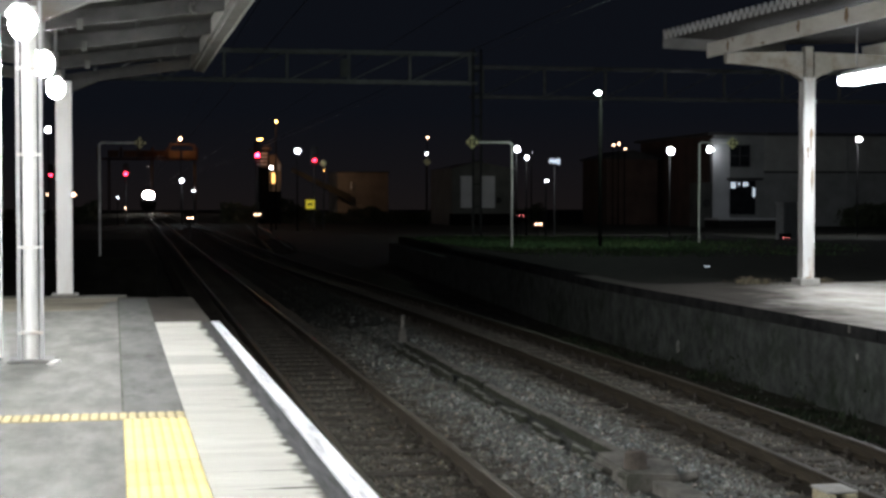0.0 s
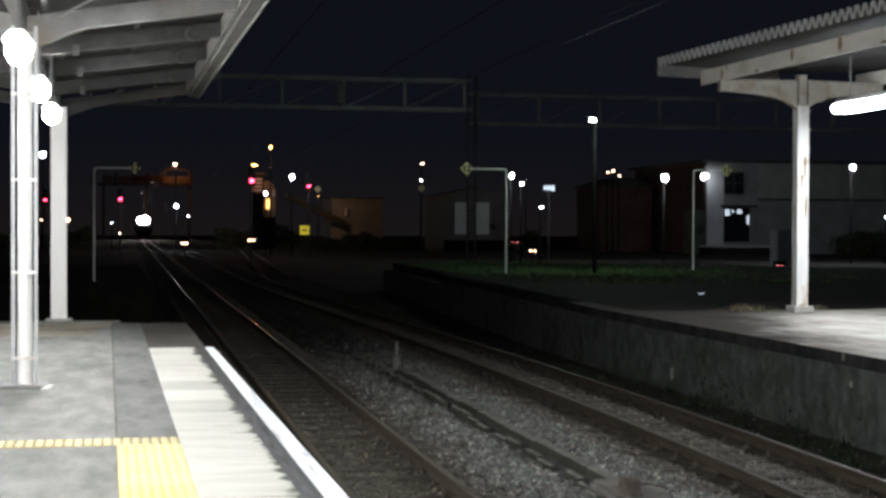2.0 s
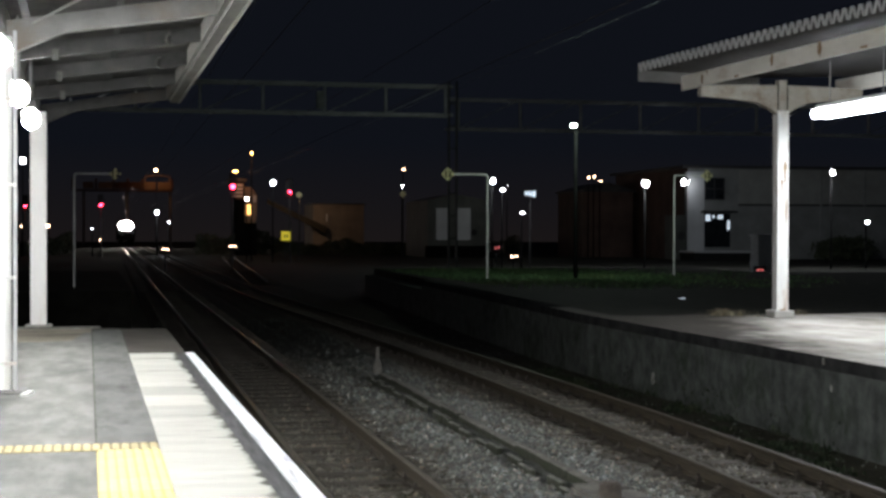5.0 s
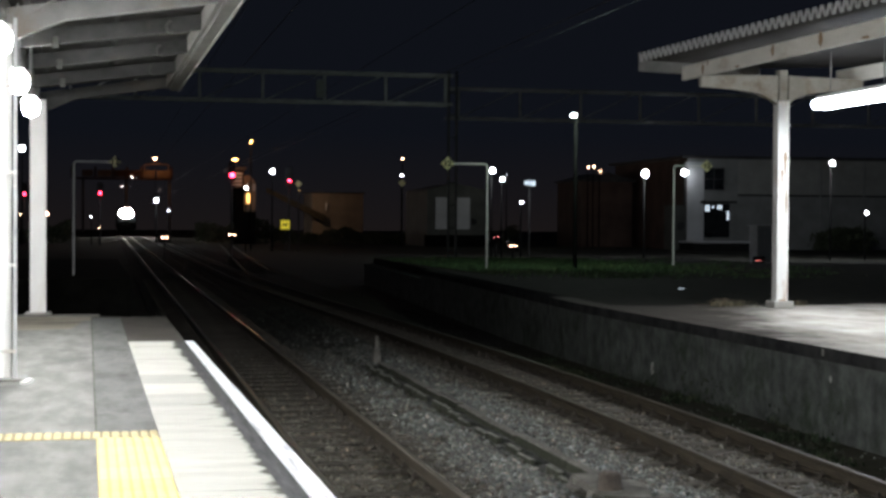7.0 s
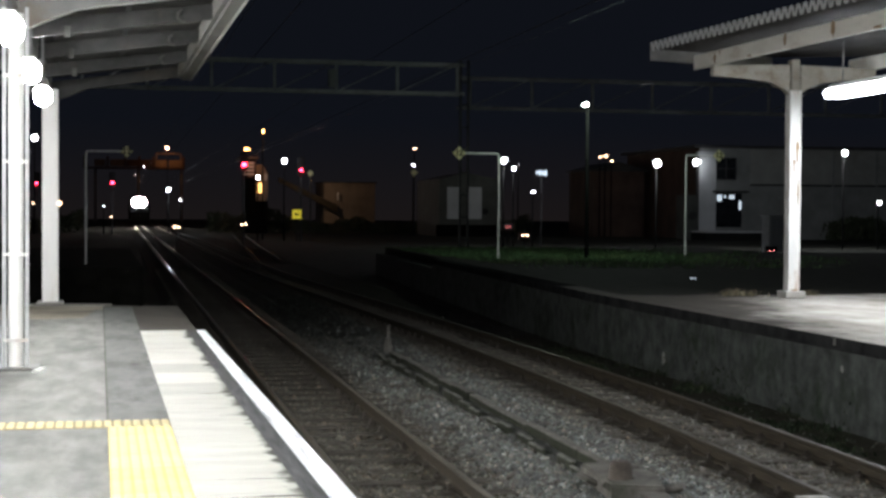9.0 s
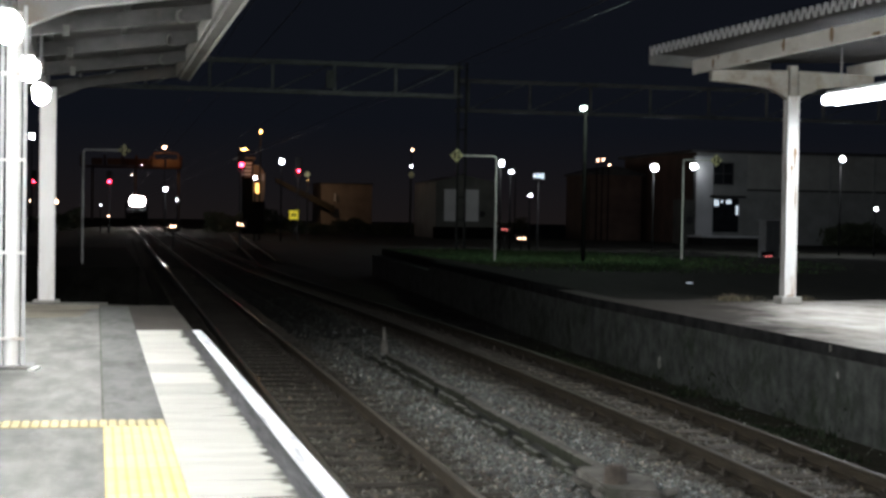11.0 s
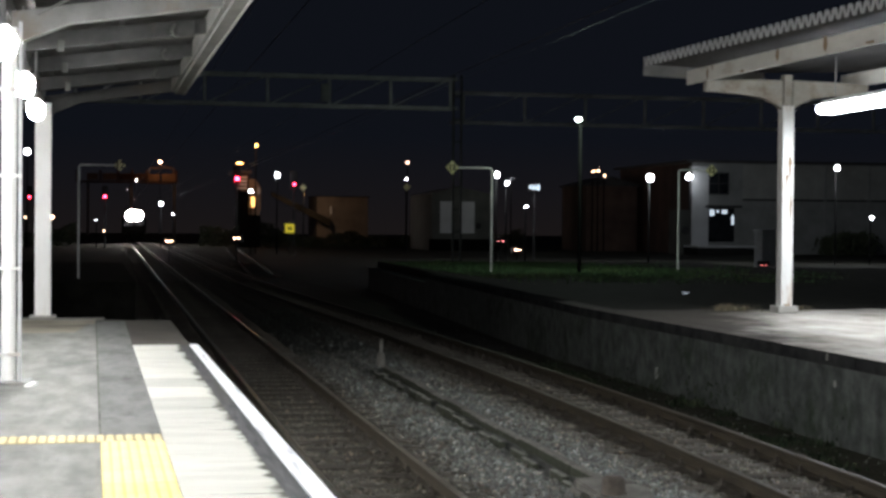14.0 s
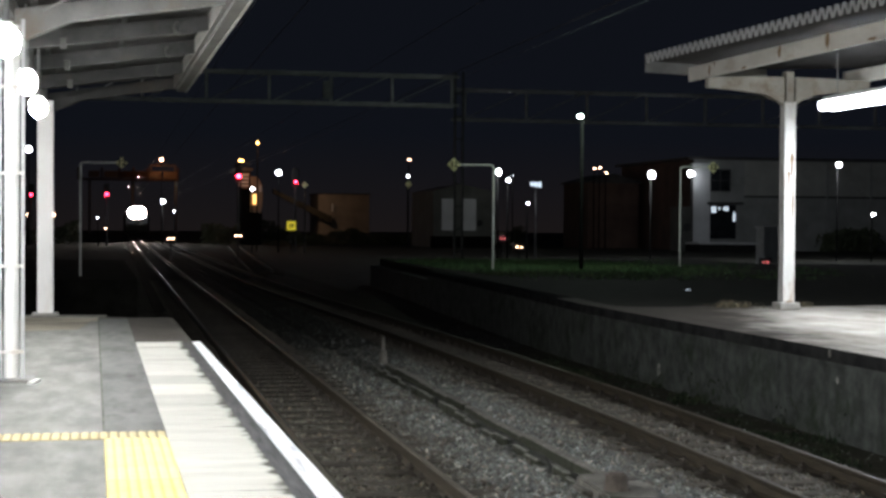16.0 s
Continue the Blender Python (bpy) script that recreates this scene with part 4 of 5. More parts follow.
for y in (24.43, 14.4, 4.4):
    island_column(y)
roof2 = thing("canopy_island", (0, 0, 0), "island platform canopy with folded steel roof and rusty white edge beam", "canopy", kind="structure")
for s, nm in ((9.72, "edge_beam"), (12.6, "edge_beam")):
    b = B()
    prism(b, [(jx(s - 0.05, -14), -14), (jx(s - 0.022, -14), -14), (jx(s - 0.022, 25.24), 25.24), (jx(s - 0.05, 25.24), 25.24)], 3.885, 4.13, "z")
    part(nm, b, M["beam"], roof2)
for q, (y, z, w, h, d) in enumerate(((24.35, 4.02, 0.05, 0.06, 0.06), (24.15, 4.10, 0.03, 0.02, 0.05), (21.75, 4.05, 0.06, 0.07, 0.05), (20.25, 4.05, 0.07, 0.09, 0.04), (17.6, 4.02, 0.06, 0.06, 0.05),
                                     (23.0, 3.92, 0.10, 0.02, 0), (19.0, 3.92, 0.12, 0.02, 0))):
    b = B()
    xx = jx(9.67, y)
    prism(b, [(y + px, z + pz) for px, pz in rust_blob(w, h, 40 + q, d)], xx - 0.005, xx + 0.001, "x")
    part("rust_patch", b, M["ruststain"], roof2)


def ex(x, y):
    return x - 0.065 * (y - 25.5)


wave_sheet("folded_sheet", 8.98, 4.24, 11.2, 4.16, -14, 25.5, 0.2, 0.12, M["foldsheet"], roof2, ex, True)
wave_sheet("folded_sheet", 11.2, 4.16, 13.4, 4.24, -14, 25.5, 0.2, 0.12, M["foldsheet"], roof2, ex, True)
# the cut edge of the folded plates: a pale zigzag lip, one bend a piece
tooth = B()
for pts in ([(-0.10, -0.012), (-0.028, -0.175), (-0.002, -0.175), (-0.068, -0.012)], [(0.10, -0.012), (0.068, -0.012), (0.002, -0.175), (0.028, -0.175)]):
    prism(tooth, pts, -0.014, 0.014, "x")
tooth_me = mesh_of(tooth, "fold_edge", M["palegrey"])
for k in range(62):
    y = 25.4 - k * 0.2
    piece("fold_edge", tooth_me, roof2, (ex(8.96, y), y, 4.385), 0.065)
b = B()
prism(b, [(8.96, 4.06), (11.2, 3.98), (11.2, 4.30), (8.96, 4.38)], 25.5, 25.54, "y")
part("end_fascia", b, M["greypaint"], roof2)
for y in (22.0, 18.6, 15.2, 11.8, 8.4, 5.0, 1.6, -2):
    tube_fitting("island_lamp", (jx(11.18, y), y, 3.42), 2.5, TUBE_W, 0.8, "island canopy lamps", "white twin-tube lamp fitting hanging under the island canopy")


# ---------------------------------------------------------------- sign posts with diamond boards
def text_mesh(s, size, mat):
    cu = bpy.data.curves.new("board_text", "FONT")
    cu.body, cu.size, cu.align_x, cu.align_y, cu.extrude, cu.offset = s, size, "CENTER", "CENTER", 0.002, 0.009
    o = bpy.data.objects.new("board_text", cu)
    scene.collection.objects.link(o)
    me = bpy.data.meshes.new_from_object(o.evaluated_get(bpy.context.evaluated_depsgraph_get()))
    bpy.data.objects.remove(o)
    me.materials.append(mat)
    return me


TXT = text_mesh("12", 0.25, M["black"])


def diamond_post(x, y, h, arm_len, z0=0.0, r=0.21):
    p = thing("stop_marker", (x, y, z0), "pale bent-pipe post holding a yellow diamond board numbered 12", "sign post", "diamond stop markers")
    sg = 1 if arm_len > 0 else -1
    b = B()
    cyl(b, (0, 0, 0), (0, 0, h - 0.09), 0.029, seg=12)
    bend = [(sg * 0.09 * (1 - math.cos(a)), h - 0.09 + 0.09 * math.sin(a)) for a in (k * math.pi / 10 for k in range(6))]
    for (xa, za), (xb, zb) in zip(bend, bend[1:]):
        cyl(b, (xa, 0, za), (xb, 0, zb), 0.029, seg=12)
    cyl(b, (sg * 0.09, 0, h), (arm_len, 0, h), 0.027, seg=12)
    part("pipe", b, M["cleanwhite"], p, "", True)
    b = B()
    c = arm_len
    prism(b, [(c - r, h), (c, h - r), (c + r, h), (c, h + r)], -0.075, -0.055, "y")
    bd = part("diamond_board", b, M["signyellow"], p, "yellow diamond board")
    o = new("number", TXT)
    o.parent = bd
    o.location, o.rotation_euler = (c, -0.079, h), (math.pi / 2, 0, 0)
    return p


diamond_post(11.42, 46.5, 3.22, -1.27)
diamond_post(18.71, 49.6, 3.38, 1.15)
diamond_post(-0.97, 43.7, 3.13, 1.11, -0.1, 0.165)


# ---------------------------------------------------------------- masts, gantries, lights
def floodlight(x, y, z, w, h, mat, ground=-1.14, watts=0, color=(1, 1, 1), name="yard_light", label="white floodlight on a tall steel pole", pole=True, off=0.0):
    t = thing(name, (x, y, ground), label, "light", "yard lights")
    z = z - ground
    if pole:
        b = B()
        cyl(b, (off, 0.2, 0), (off, 0.2, z + 0.1), 0.07, 0.05, 10)
        part("pole", b, M["near_black"], t)
    b = B()
    box(b, -w * 0.3, w * 0.3, 0, 0.25, z - h * 0.3, z + h * 0.3, bev=0.02)
    part("housing", b, M["black"], t)
    b = B()
    ball(b, (0, -0.03, z), 0.32, w, 0.5, h, 16)
    part("lens", b, M[mat], t, "glowing lens", True)
    if watts:
        lamp("flood", "POINT", (0, -0.9, z - 0.35), watts, color, t, 0.25)
    return t


def gantry(y, x0, x1, zb, zt, step, posts, first, mt="gantry"):
    t = thing("catenary_gantry", (0, y, -1.14), "grey steel lattice gantry over the tracks", "gantry", "catenary gantries")
    zb, zt = zb + 1.14, zt + 1.14
    for z in (zb, zt):
        b = B()
        box(b, x0, x1, -0.05, 0.05, z - 0.06, z + 0.06)
        box(b, x0, x1, 0.5, 0.6, z - 0.06, z + 0.06)
        part("chord", b, M[mt], t)
    x = first
    while x < x1 + 0.01:
        if x > x0 - 0.01:
            b = B()
            box(b, x - 0.05, x + 0.05, -0.05, 0.05, zb, zt)
            part("vertical", b, M[mt], t)
            if x + step < x1 + 0.01:
                b = B()
                cyl(b, (x, 0.55, zb), (x + step, 0.55, zt), 0.025, seg=6)
                part("diagonal", b, M["gantry"], t)
        x += step
    for x in posts:
        b = B()
        for dx in (-0.16, 0.16):
            box(b, x + dx - 0.04, x + dx + 0.04, -0.05, 0.05, 0, zt + 0.2)
        k = 0.5
        while k < zt:
            box(b, x - 0.16, x + 0.16, -0.03, 0.03, k, k + 0.06)
            k += 0.9
        part("mast", b, M["dark"], t)
    return t


gl = gantry(60.4, -4.2, 13.4, 6.12, 7.27, 2.43, (-4.2, 13.4), -3.9)
b = B()
box(b, 7.9, 8.25, -0.3, -0.06, 7.4, 8.1, bev=0.02)
part("transformer_box", b, M["greypaint"], gl, "grey box hung on the gantry")
gantry(68.2, 14.9, 42.0, 6.12, 7.46, 2.88, (42.0,), 15.4)

floodlight(14.16, 46.4, 4.78, 0.31, 0.20, "floodgreen", -0.05, 300, (0.8, 1.0, 0.85), "lamp_post", "slender grey pole with one greenish-white lamp", True, 0.14)
floodlight(37.4, 104.9, 4.97, 0.82, 0.82, "flood", watts=1500, color=(0.9, 0.95, 1))
floodlight(50.55, 102.3, 5.78, 0.58, 0.6, "flood", watts=1500, color=(0.9, 0.95, 1))
floodlight(26.67, 107.0, 5.09, 0.58, 0.66, "flood", watts=700, color=(0.9, 0.95, 1))
floodlight(27.38, 106.9, 4.49, 0.42, 0.4, "flood")
floodlight(28.71, 106.5, 2.84, 0.36, 0.22, "flood")
floodlight(13.38, 130, 5.57, 0.62, 0.7, "flood", watts=70, color=(0.85, 0.92, 1))
floodlight(11.22, 130.5, 4.19, 0.45, 0.5, "flood")
floodlight(29.6, 157.5, 6.23, 0.36, 0.36, "flood")
floodlight(29.9, 158.5, 7.99, 0.45, 0.22, "warm")
floodlight(-8.84, 165.2, 8.75, 1.0, 1.0, "flood", label="white floodlight on a tall pole behind the platform")
floodlight(4.73, 162.3, 3.48, 0.6, 0.62, "flood", watts=500, color=(0.85, 0.92, 1))
floodlight(5.93, 162.1, 2.43, 0.28, 0.28, "flood")
for x, z, s in ((48.55, 7.17, 0.27), (49.13, 7.28, 0.33), (49.81, 6.76, 0.27)):
    floodlight(x, 153.6, z, s, s, "warm", label="small warm street lamp")
floodlight(-1.82, 163.6, 1.73, 0.24, 0.16, "flood", label="small white lamp by the far platform")
for x, z, s in ((-1.02, 0.62, 0.22), (-6.29, 2.02, 0.6), (-8.9, 2.0, 0.22)):
    floodlight(x, 163.6, z, s, s, "warm", label="small warm lamp by the far platform")
floodlight(52.9, 101.6, 2.24, 0.4, 0.4, "flood")
sg = thing("lit_sign", (29.3, 106.5, -1.14), "small bluish-white lit sign on a post", "sign")
b = B()
cyl(b, (0, 0.1, 0), (0, 0.1, 5.3), 0.05, seg=8)
part("post", b, M["black"], sg)
b = B()
box(b, -0.42, 0.42, -0.02, 0.06, 5.1, 5.6, bev=0.01)
bx = part("case", b, M["black"], sg)
for x0, x1, z0, z1 in ((-0.38, -0.22, 5.25, 5.5), (-0.16, -0.04, 5.2, 5.55), (0.02, 0.16, 5.2, 5.52), (0.20, 0.38, 5.15, 5.55)):
    b = B()
    box(b, x0, x1, -0.03, -0.021, z0, z1)
    part("lit_panel", b, M["paleglow"], bx)
floodlight(12.04, 135, 8.3, 0.28, 0.45, "sodium", watts=150, color=(1, 0.5, 0.2), label="orange street lamp on a pole")


def signal(x, y, z, size, label="railway signal showing a red light"):
    t = thing("railway_signal", (x, y, -1.14), label, "signal", "signals")
    z += 1.14
    b = B()
    cyl(b, (0, 0.1, 0), (0, 0.1, z + 1.0), 0.08, seg=10)
    part("post", b, M["dark"], t)
    b = B()
    prism(b, [(-0.3, z - 0.3), (-0.15, z - 0.45), (0.15, z - 0.45), (0.3, z - 0.3), (0.3, z + 1.0), (0.15, z + 1.15), (-0.15, z + 1.15), (-0.3, z + 1.0)], -0.02, 0.05, "y")
    part("backboard", b, M["black"], t)
    for k in range(3):
        b = B()
        cyl(b, (0, -0.25, z + 0.42 * k + 0.13), (0, -0.02, z + 0.42 * k + 0.13), 0.14, 0.12, 12)
        part("hood", b, M["black"], t)
    b = B()
    ball(b, (0, -0.26, z), size / 2, 1, 0.3, 1)
    part("lens", b, M["red"], t, "glowing red lens", True)
    return t


signal(10.06, 130.7, 5.24, 0.36)
signal(14.77, 129.8, 4.81, 0.20)
signal(-0.94, 163.5, 4.18, 0.27)
signal(-8.58, 165, 4.07, 0.22)


def shunt(x, y, z, mat, gap, size, rise=0.0):
    t = thing("shunting_signal", (x, y, -1.14), "low shunting signal box with two lit lamps", "signal", "shunting signals")
    z += 1.14
    b = B()
    box(b, -0.4, 0.4, 0.03, 0.3, z - 0.28, z + 0.28, bev=0.03)
    part("case", b, M["black"], t)
    b = B()
    cyl(b, (0, 0.16, 0), (0, 0.16, z - 0.25), 0.06, seg=8)
    part("stem", b, M["dark"], t)
    for s in (-1, 1):
        b = B()
        ball(b, (s * gap / 2, 0, s * rise), size / 2, 1, 0.3, 0.8)
        for v in b.verts:
            v.co.z += z
        part("lens", b, M[mat], t, "", True)


shunt(3.48, 101.3, 0.30, "warm", 0.26, 0.13)
shunt(7.72, 100.4, 0.52, "warm", 0.26, 0.13)
shunt(25.58, 96.9, -0.10, "warm", 0.30, 0.13)
shunt(24.5, 97.1, 0.45, "dimred", 0.28, 0.07)
shunt(41.28, 93.7, -0.98, "dimred", 0.30, 0.07)

# yellow square board, given a glow of its own to stand out bright
yb = thing("yellow_board", (14.42, 129.7, -1.14), "square yellow sign, made to glow, on a dark post beside the tracks", "sign")
b = B()
cyl(b, (0, 0.06, 0), (0, 0.06, 2.3), 0.05, seg=8)
part("post", b, M["dark"], yb)
b = B()
box(b, -0.38, 0.38, -0.02, 0.02, 1.87, 2.63, bev=0.01)
bd = part("board", b, M["glowsign"], yb)
for x, w, z in ((-0.1, 0.14, 2.25), (0.12, 0.12, 2.25)):
    b = B()
    box(b, x - w / 2, x + w / 2, -0.026, -0.021, z - 0.14, z + 0.14)
    part("mark", b, M["black"], bd)
for x, y, z, r in ((29.6, 157.2, 5.4, 0.4), (15.52, 129.6, 4.56, 0.29)):
    t = thing("small_diamond", (x, y, -1.14), "small yellow diamond sign on a post", "sign", "small diamond signs")
    b = B()
    cyl(b, (0, 0.05, 0), (0, 0.05, z + 1.14), 0.05, seg=8)
    part("post", b, M["dark"], t)
    b = B()
    zz = z + 1.14
    prism(b, [(-r, zz), (0, zz - r), (r, zz), (0, zz + r)], -0.03, 0, "y")
    part("board", b, M["signyellow"], t)

# wires
wires = thing("overhead_wires", (0, 0, 0), "thin overhead contact and feeder wires", "wires")
for x, za, zb in ((2.42, 4.3, 4.3), (2.42, 5.35, 5.35), (6.3, 4.3, 4.3), (6.3, 5.35, 5.35), (14.3, 7.6, 7.6)):
    b = B()
    cyl(b, (x, -10, za), (x, 330, zb), 0.007, seg=12)
    part("wire", b, M["gantry" if za > 7 else "wire"], wires, "", True)
# pull-off wire with two polished plates, added and bent to throw headlight glints
b = B()
cyl(b, (0.93, 130, 4.13), (1.75, 130, 4.98), 0.012, seg=8)
cyl(b, (1.75, 130, 4.98), (2.42, 130, 5.35), 0.012, seg=8)
part("pull_off_wire", b, M["wire"], wires)
for x, z in ((1.02, 4.22), (1.75, 4.98)):
    b = B()
    prism(b, [(127.0, z - 0.008), (129.0, z - 0.03), (131.0, z - 0.03), (133.0, z - 0.008), (133.0, z + 0.02), (127.0, z + 0.02)], x - 0.09, x + 0.09, "x")
    part("glint_plate", b, M["polished"], wires, "polished plate added on the overhead wire to throw a headlight glint")

# ---------------------------------------------------------------- far buildings
def warehouse():
    t = thing("warehouse", (54.7, 142, -1.14), "large pale grey warehouse with a lit corner and loading dock", "building")
    b = B()
    box(b, 0.3, 30, 0, 22, 0, 8.9)
    part("wall", b, M["far_grey"], t)
    b = B()
    box(b, 0.27, 0.3, 0.3, 22, 0, 8.88)
    part("side_cladding", b, M["far_rust"], t, "brown weathered side cladding")
    b = B()
    box(b, 0, 1.9, -0.15, 0.28, 0, 8.55)
    part("corner_block", b, M["far_white"], t, "white corner block")
    b = B()
    prism(b, [(-0.4, 8.9), (30.4, 8.9), (30.4, 9.2), (-0.4, 9.15)], -0.4, 22.3, "y")
    part("roof", b, M["tile"], t)
    b = B()
    box(b, 2.0, 4.0, -0.10, -0.002, 5.9, 7.9)
    w = part("window", b, M["glassdark"], t)
    b = B()
    for x in (1.96, 2.96, 3.96):
        box(b, x - 0.05, x + 0.05, -0.16, -0.101, 5.85, 7.95)
    for z in (5.87, 6.9, 7.93):
        box(b, 1.93, 4.03, -0.15, -0.102, z - 0.05, z + 0.05)
    part("window_frame", b, M["tile"], w)
    b = B()
    box(b, 1.6, 4.9, -1.3, -0.02, 4.55, 4.75)
    part("door_canopy", b, M["tile"], t)
    b = B()
    box(b, 1.95, 4.6, -0.12, -0.02, 1.2, 4.5)
    part("doorway", b, M["glassdark"], t)
    for x0, x1, z0, z1 in ((2.05, 2.5, 3.75, 4.35), (2.75, 2.95, 4.05, 4.3), (3.3, 3.8, 3.95, 4.35), (4.3, 4.52, 2.9, 3.8)):
        b = B()
        box(b, x0, x1, -0.2, -0.13, z0, z1)
        part("lit_panel", b, M["paleglow"], t)
    # dark front and pale top slab put the dock's shade and light into colour
    b = B()
    box(b, -1.0, 5.2, -5, -0.2, 0, 0.72)
    dk = part("loading_dock", b, M["coping_dark"], t, "loading dock coloured dark at its shaded front, pale at its lit edge")
    b = B()
    box(b, -1.05, 5.25, -5.05, -0.2, 0.72, 0.86)
    part("dock_edge", b, M["far_white"], dk)
    b = B()
    box(b, -1.6, -0.3, -1.2, 1.4, 0, 4.3)
    an = part("annex", b, M["far_dark"], t, "low pale annex at the corner")
    b = B()
    cyl(b, (-0.85, -1.26, 2.3), (-0.85, -1.2, 2.3), 0.42, seg=18)
    part("round_vent", b, M["tile"], an)
    b = B()
    box(b, -0.22, -0.02, -0.6, -0.2, 0, 8.3)
    part("downpipe", b, M["tile"], t)
    b = B()
    box(b, 5.5, 30, -0.12, -0.002, 5.25, 5.45)
    part("girt", b, M["tile"], t)
    b = B()
    box(b, 5.5, 30, -0.03, -0.002, 5.45, 8.8)
    part("upper_cladding", b, M["far_panel"], t, "paler upper cladding")
    for x in (9.5, 14.2, 18.9, 23.6):
        b = B()
        box(b, x - 0.1, x + 0.1, -0.16, -0.031, 0, 8.8)
        part("pilaster", b, M["far_grey"], t)


warehouse()
floodlight(54.5, 141.6, 6.37, 1.1, 1.1, "flood", 5.2, 48, (0.9, 0.95, 1), label="white floodlight fixed to the warehouse corner", pole=False)


def shed():
    t = thing("shed", (32.2, 156.9, -1.14), "dim grey depot shed with two pale roller doors", "building")
    b = B()
    prism(b, [(0, 0), (6.4, 0), (6.4, 5.9), (3.0, 6.6), (0, 5.9)], 0, 12, "y")
    part("wall", b, M["far_dark"], t)
    for x in (0.85, 3.05):
        b = B()
        box(b, x, x + 1.45, -0.12, -0.01, 1.8, 5.1)
        part("roller_door", b, M["far_white"], t, "pale roller door")
    b = B()
    cyl(b, (4.9, -0.1, 2.6), (4.9, -0.02, 2.6), 0.35, seg=14)
    part("round_vent", b, M["black"], t)
    b = B()
    box(b, -0.3, 6.7, -1.6, -0.01, 0, 1.2)
    part("dock", b, M["near_black"], t)


shed()
# tiny-lensed lamp, added only to light the shed front
floodlight(38.9, 150, 6.2, 0.05, 0.05, "flood", -1.14, 90, (0.95, 1.0, 0.9), "shed_fill", "unseen small pole lamp added to light the shed")


def brown_shed():
    t = thing("brown_shed", (48.6, 156, -1.14), "dim reddish-brown shed beside the warehouse", "building")
    b = B()
    box(b, 0, 5.6, 0, 9, 0, 6.9)
    part("wall", b, M["far_rust"], t)
    b = B()
    prism(b, [(-0.3, 6.9), (5.9, 6.9), (5.9, 7.05), (2.8, 7.9), (-0.3, 7.05)], -0.3, 9.2, "y")
    part("roof", b, M["tile"], t)


brown_shed()


def scrub(name, stretches, y, n, label, seed):
    """Low bushes of many small leaves, of uneven height."""
    rng = np.random.default_rng(seed)
    x = np.concatenate([rng.uniform(a, c, int(n * (c - a))) for a, c in stretches])
    m = len(x)
    yy = y + rng.normal(0, 1.0, m)
    top = np.array([1.7 + 1.5 * noise.noise((v * 0.16, 1.3, seed)) + 0.7 * noise.noise((v * 0.7, 4.3, seed)) for v in x])
    z = -1.14 + np.maximum(top, 0.5) * rng.random(m) ** 0.7
    c = np.stack([x, yy, z], 1)
    V = (c[:, None, :] + rng.normal(0, 0.13, (m, 4, 3))).reshape(-1, 3)
    me = raw(name, V.tolist(), [(4 * i, 4 * i + 1, 4 * i + 2) for i in range(m)] + [(4 * i, 4 * i + 2, 4 * i + 3) for i in range(m)], M["scrub"])
    return tagged(new(name, me), label, "bushes", kind="stuff")


# added row of scrub: its leaves catch lamplight over the dark far ground
scrub("scrub", ((-26, -4), (9.5, 47)), 176, 190, "dim scrub added to cover the dark far side of the yard", 21)
scrub("bushes", ((66.5, 71.5),), 137, 420, "dark bushes in front of the warehouse wall", 22)


def orange_house():
    t = thing("brown_building", (28.2, 218.6, -1.14), "brown building lit by an added orange lamp", "building")
    b = B()
    box(b, 0, 7.3, 0, 10, 0, 6.5)
    part("wall", b, M["far_brown"], t)
    b = B()
    box(b, -0.2, 7.5, -0.3, 10.2, 6.5, 6.7)
    part("roof", b, M["tile"], t)
    b = B()
    prism(b, [(-6.6, 6.6), (1.7, 2.3), (1.7, 3.4), (-6.6, 7.2)], -1.4, -0.01, "y")
    part("sloping_canopy", b, M["rust"], t)
    for x in (3.1, 4.9):
        b = B()
        box(b, x, x + 1.0, -0.05, -0.005, 2.6, 4.4)
        part("shutter", b, M["far_brown"], t)
    b = B()
    box(b, 1.78, 1.92, -0.9, -0.7, 4.1, 5.2)
    part("pale_strip", b, M["cleanwhite"], t)


orange_house()
# unseen lamp with a shrunken lens, added to colour the building orange
floodlight(25.5, 212, 5.6, 0.1, 0.1, "sodium", watts=330, color=(1, 0.68, 0.44), label="unseen orange lamp on a thin pole, added to light the building")


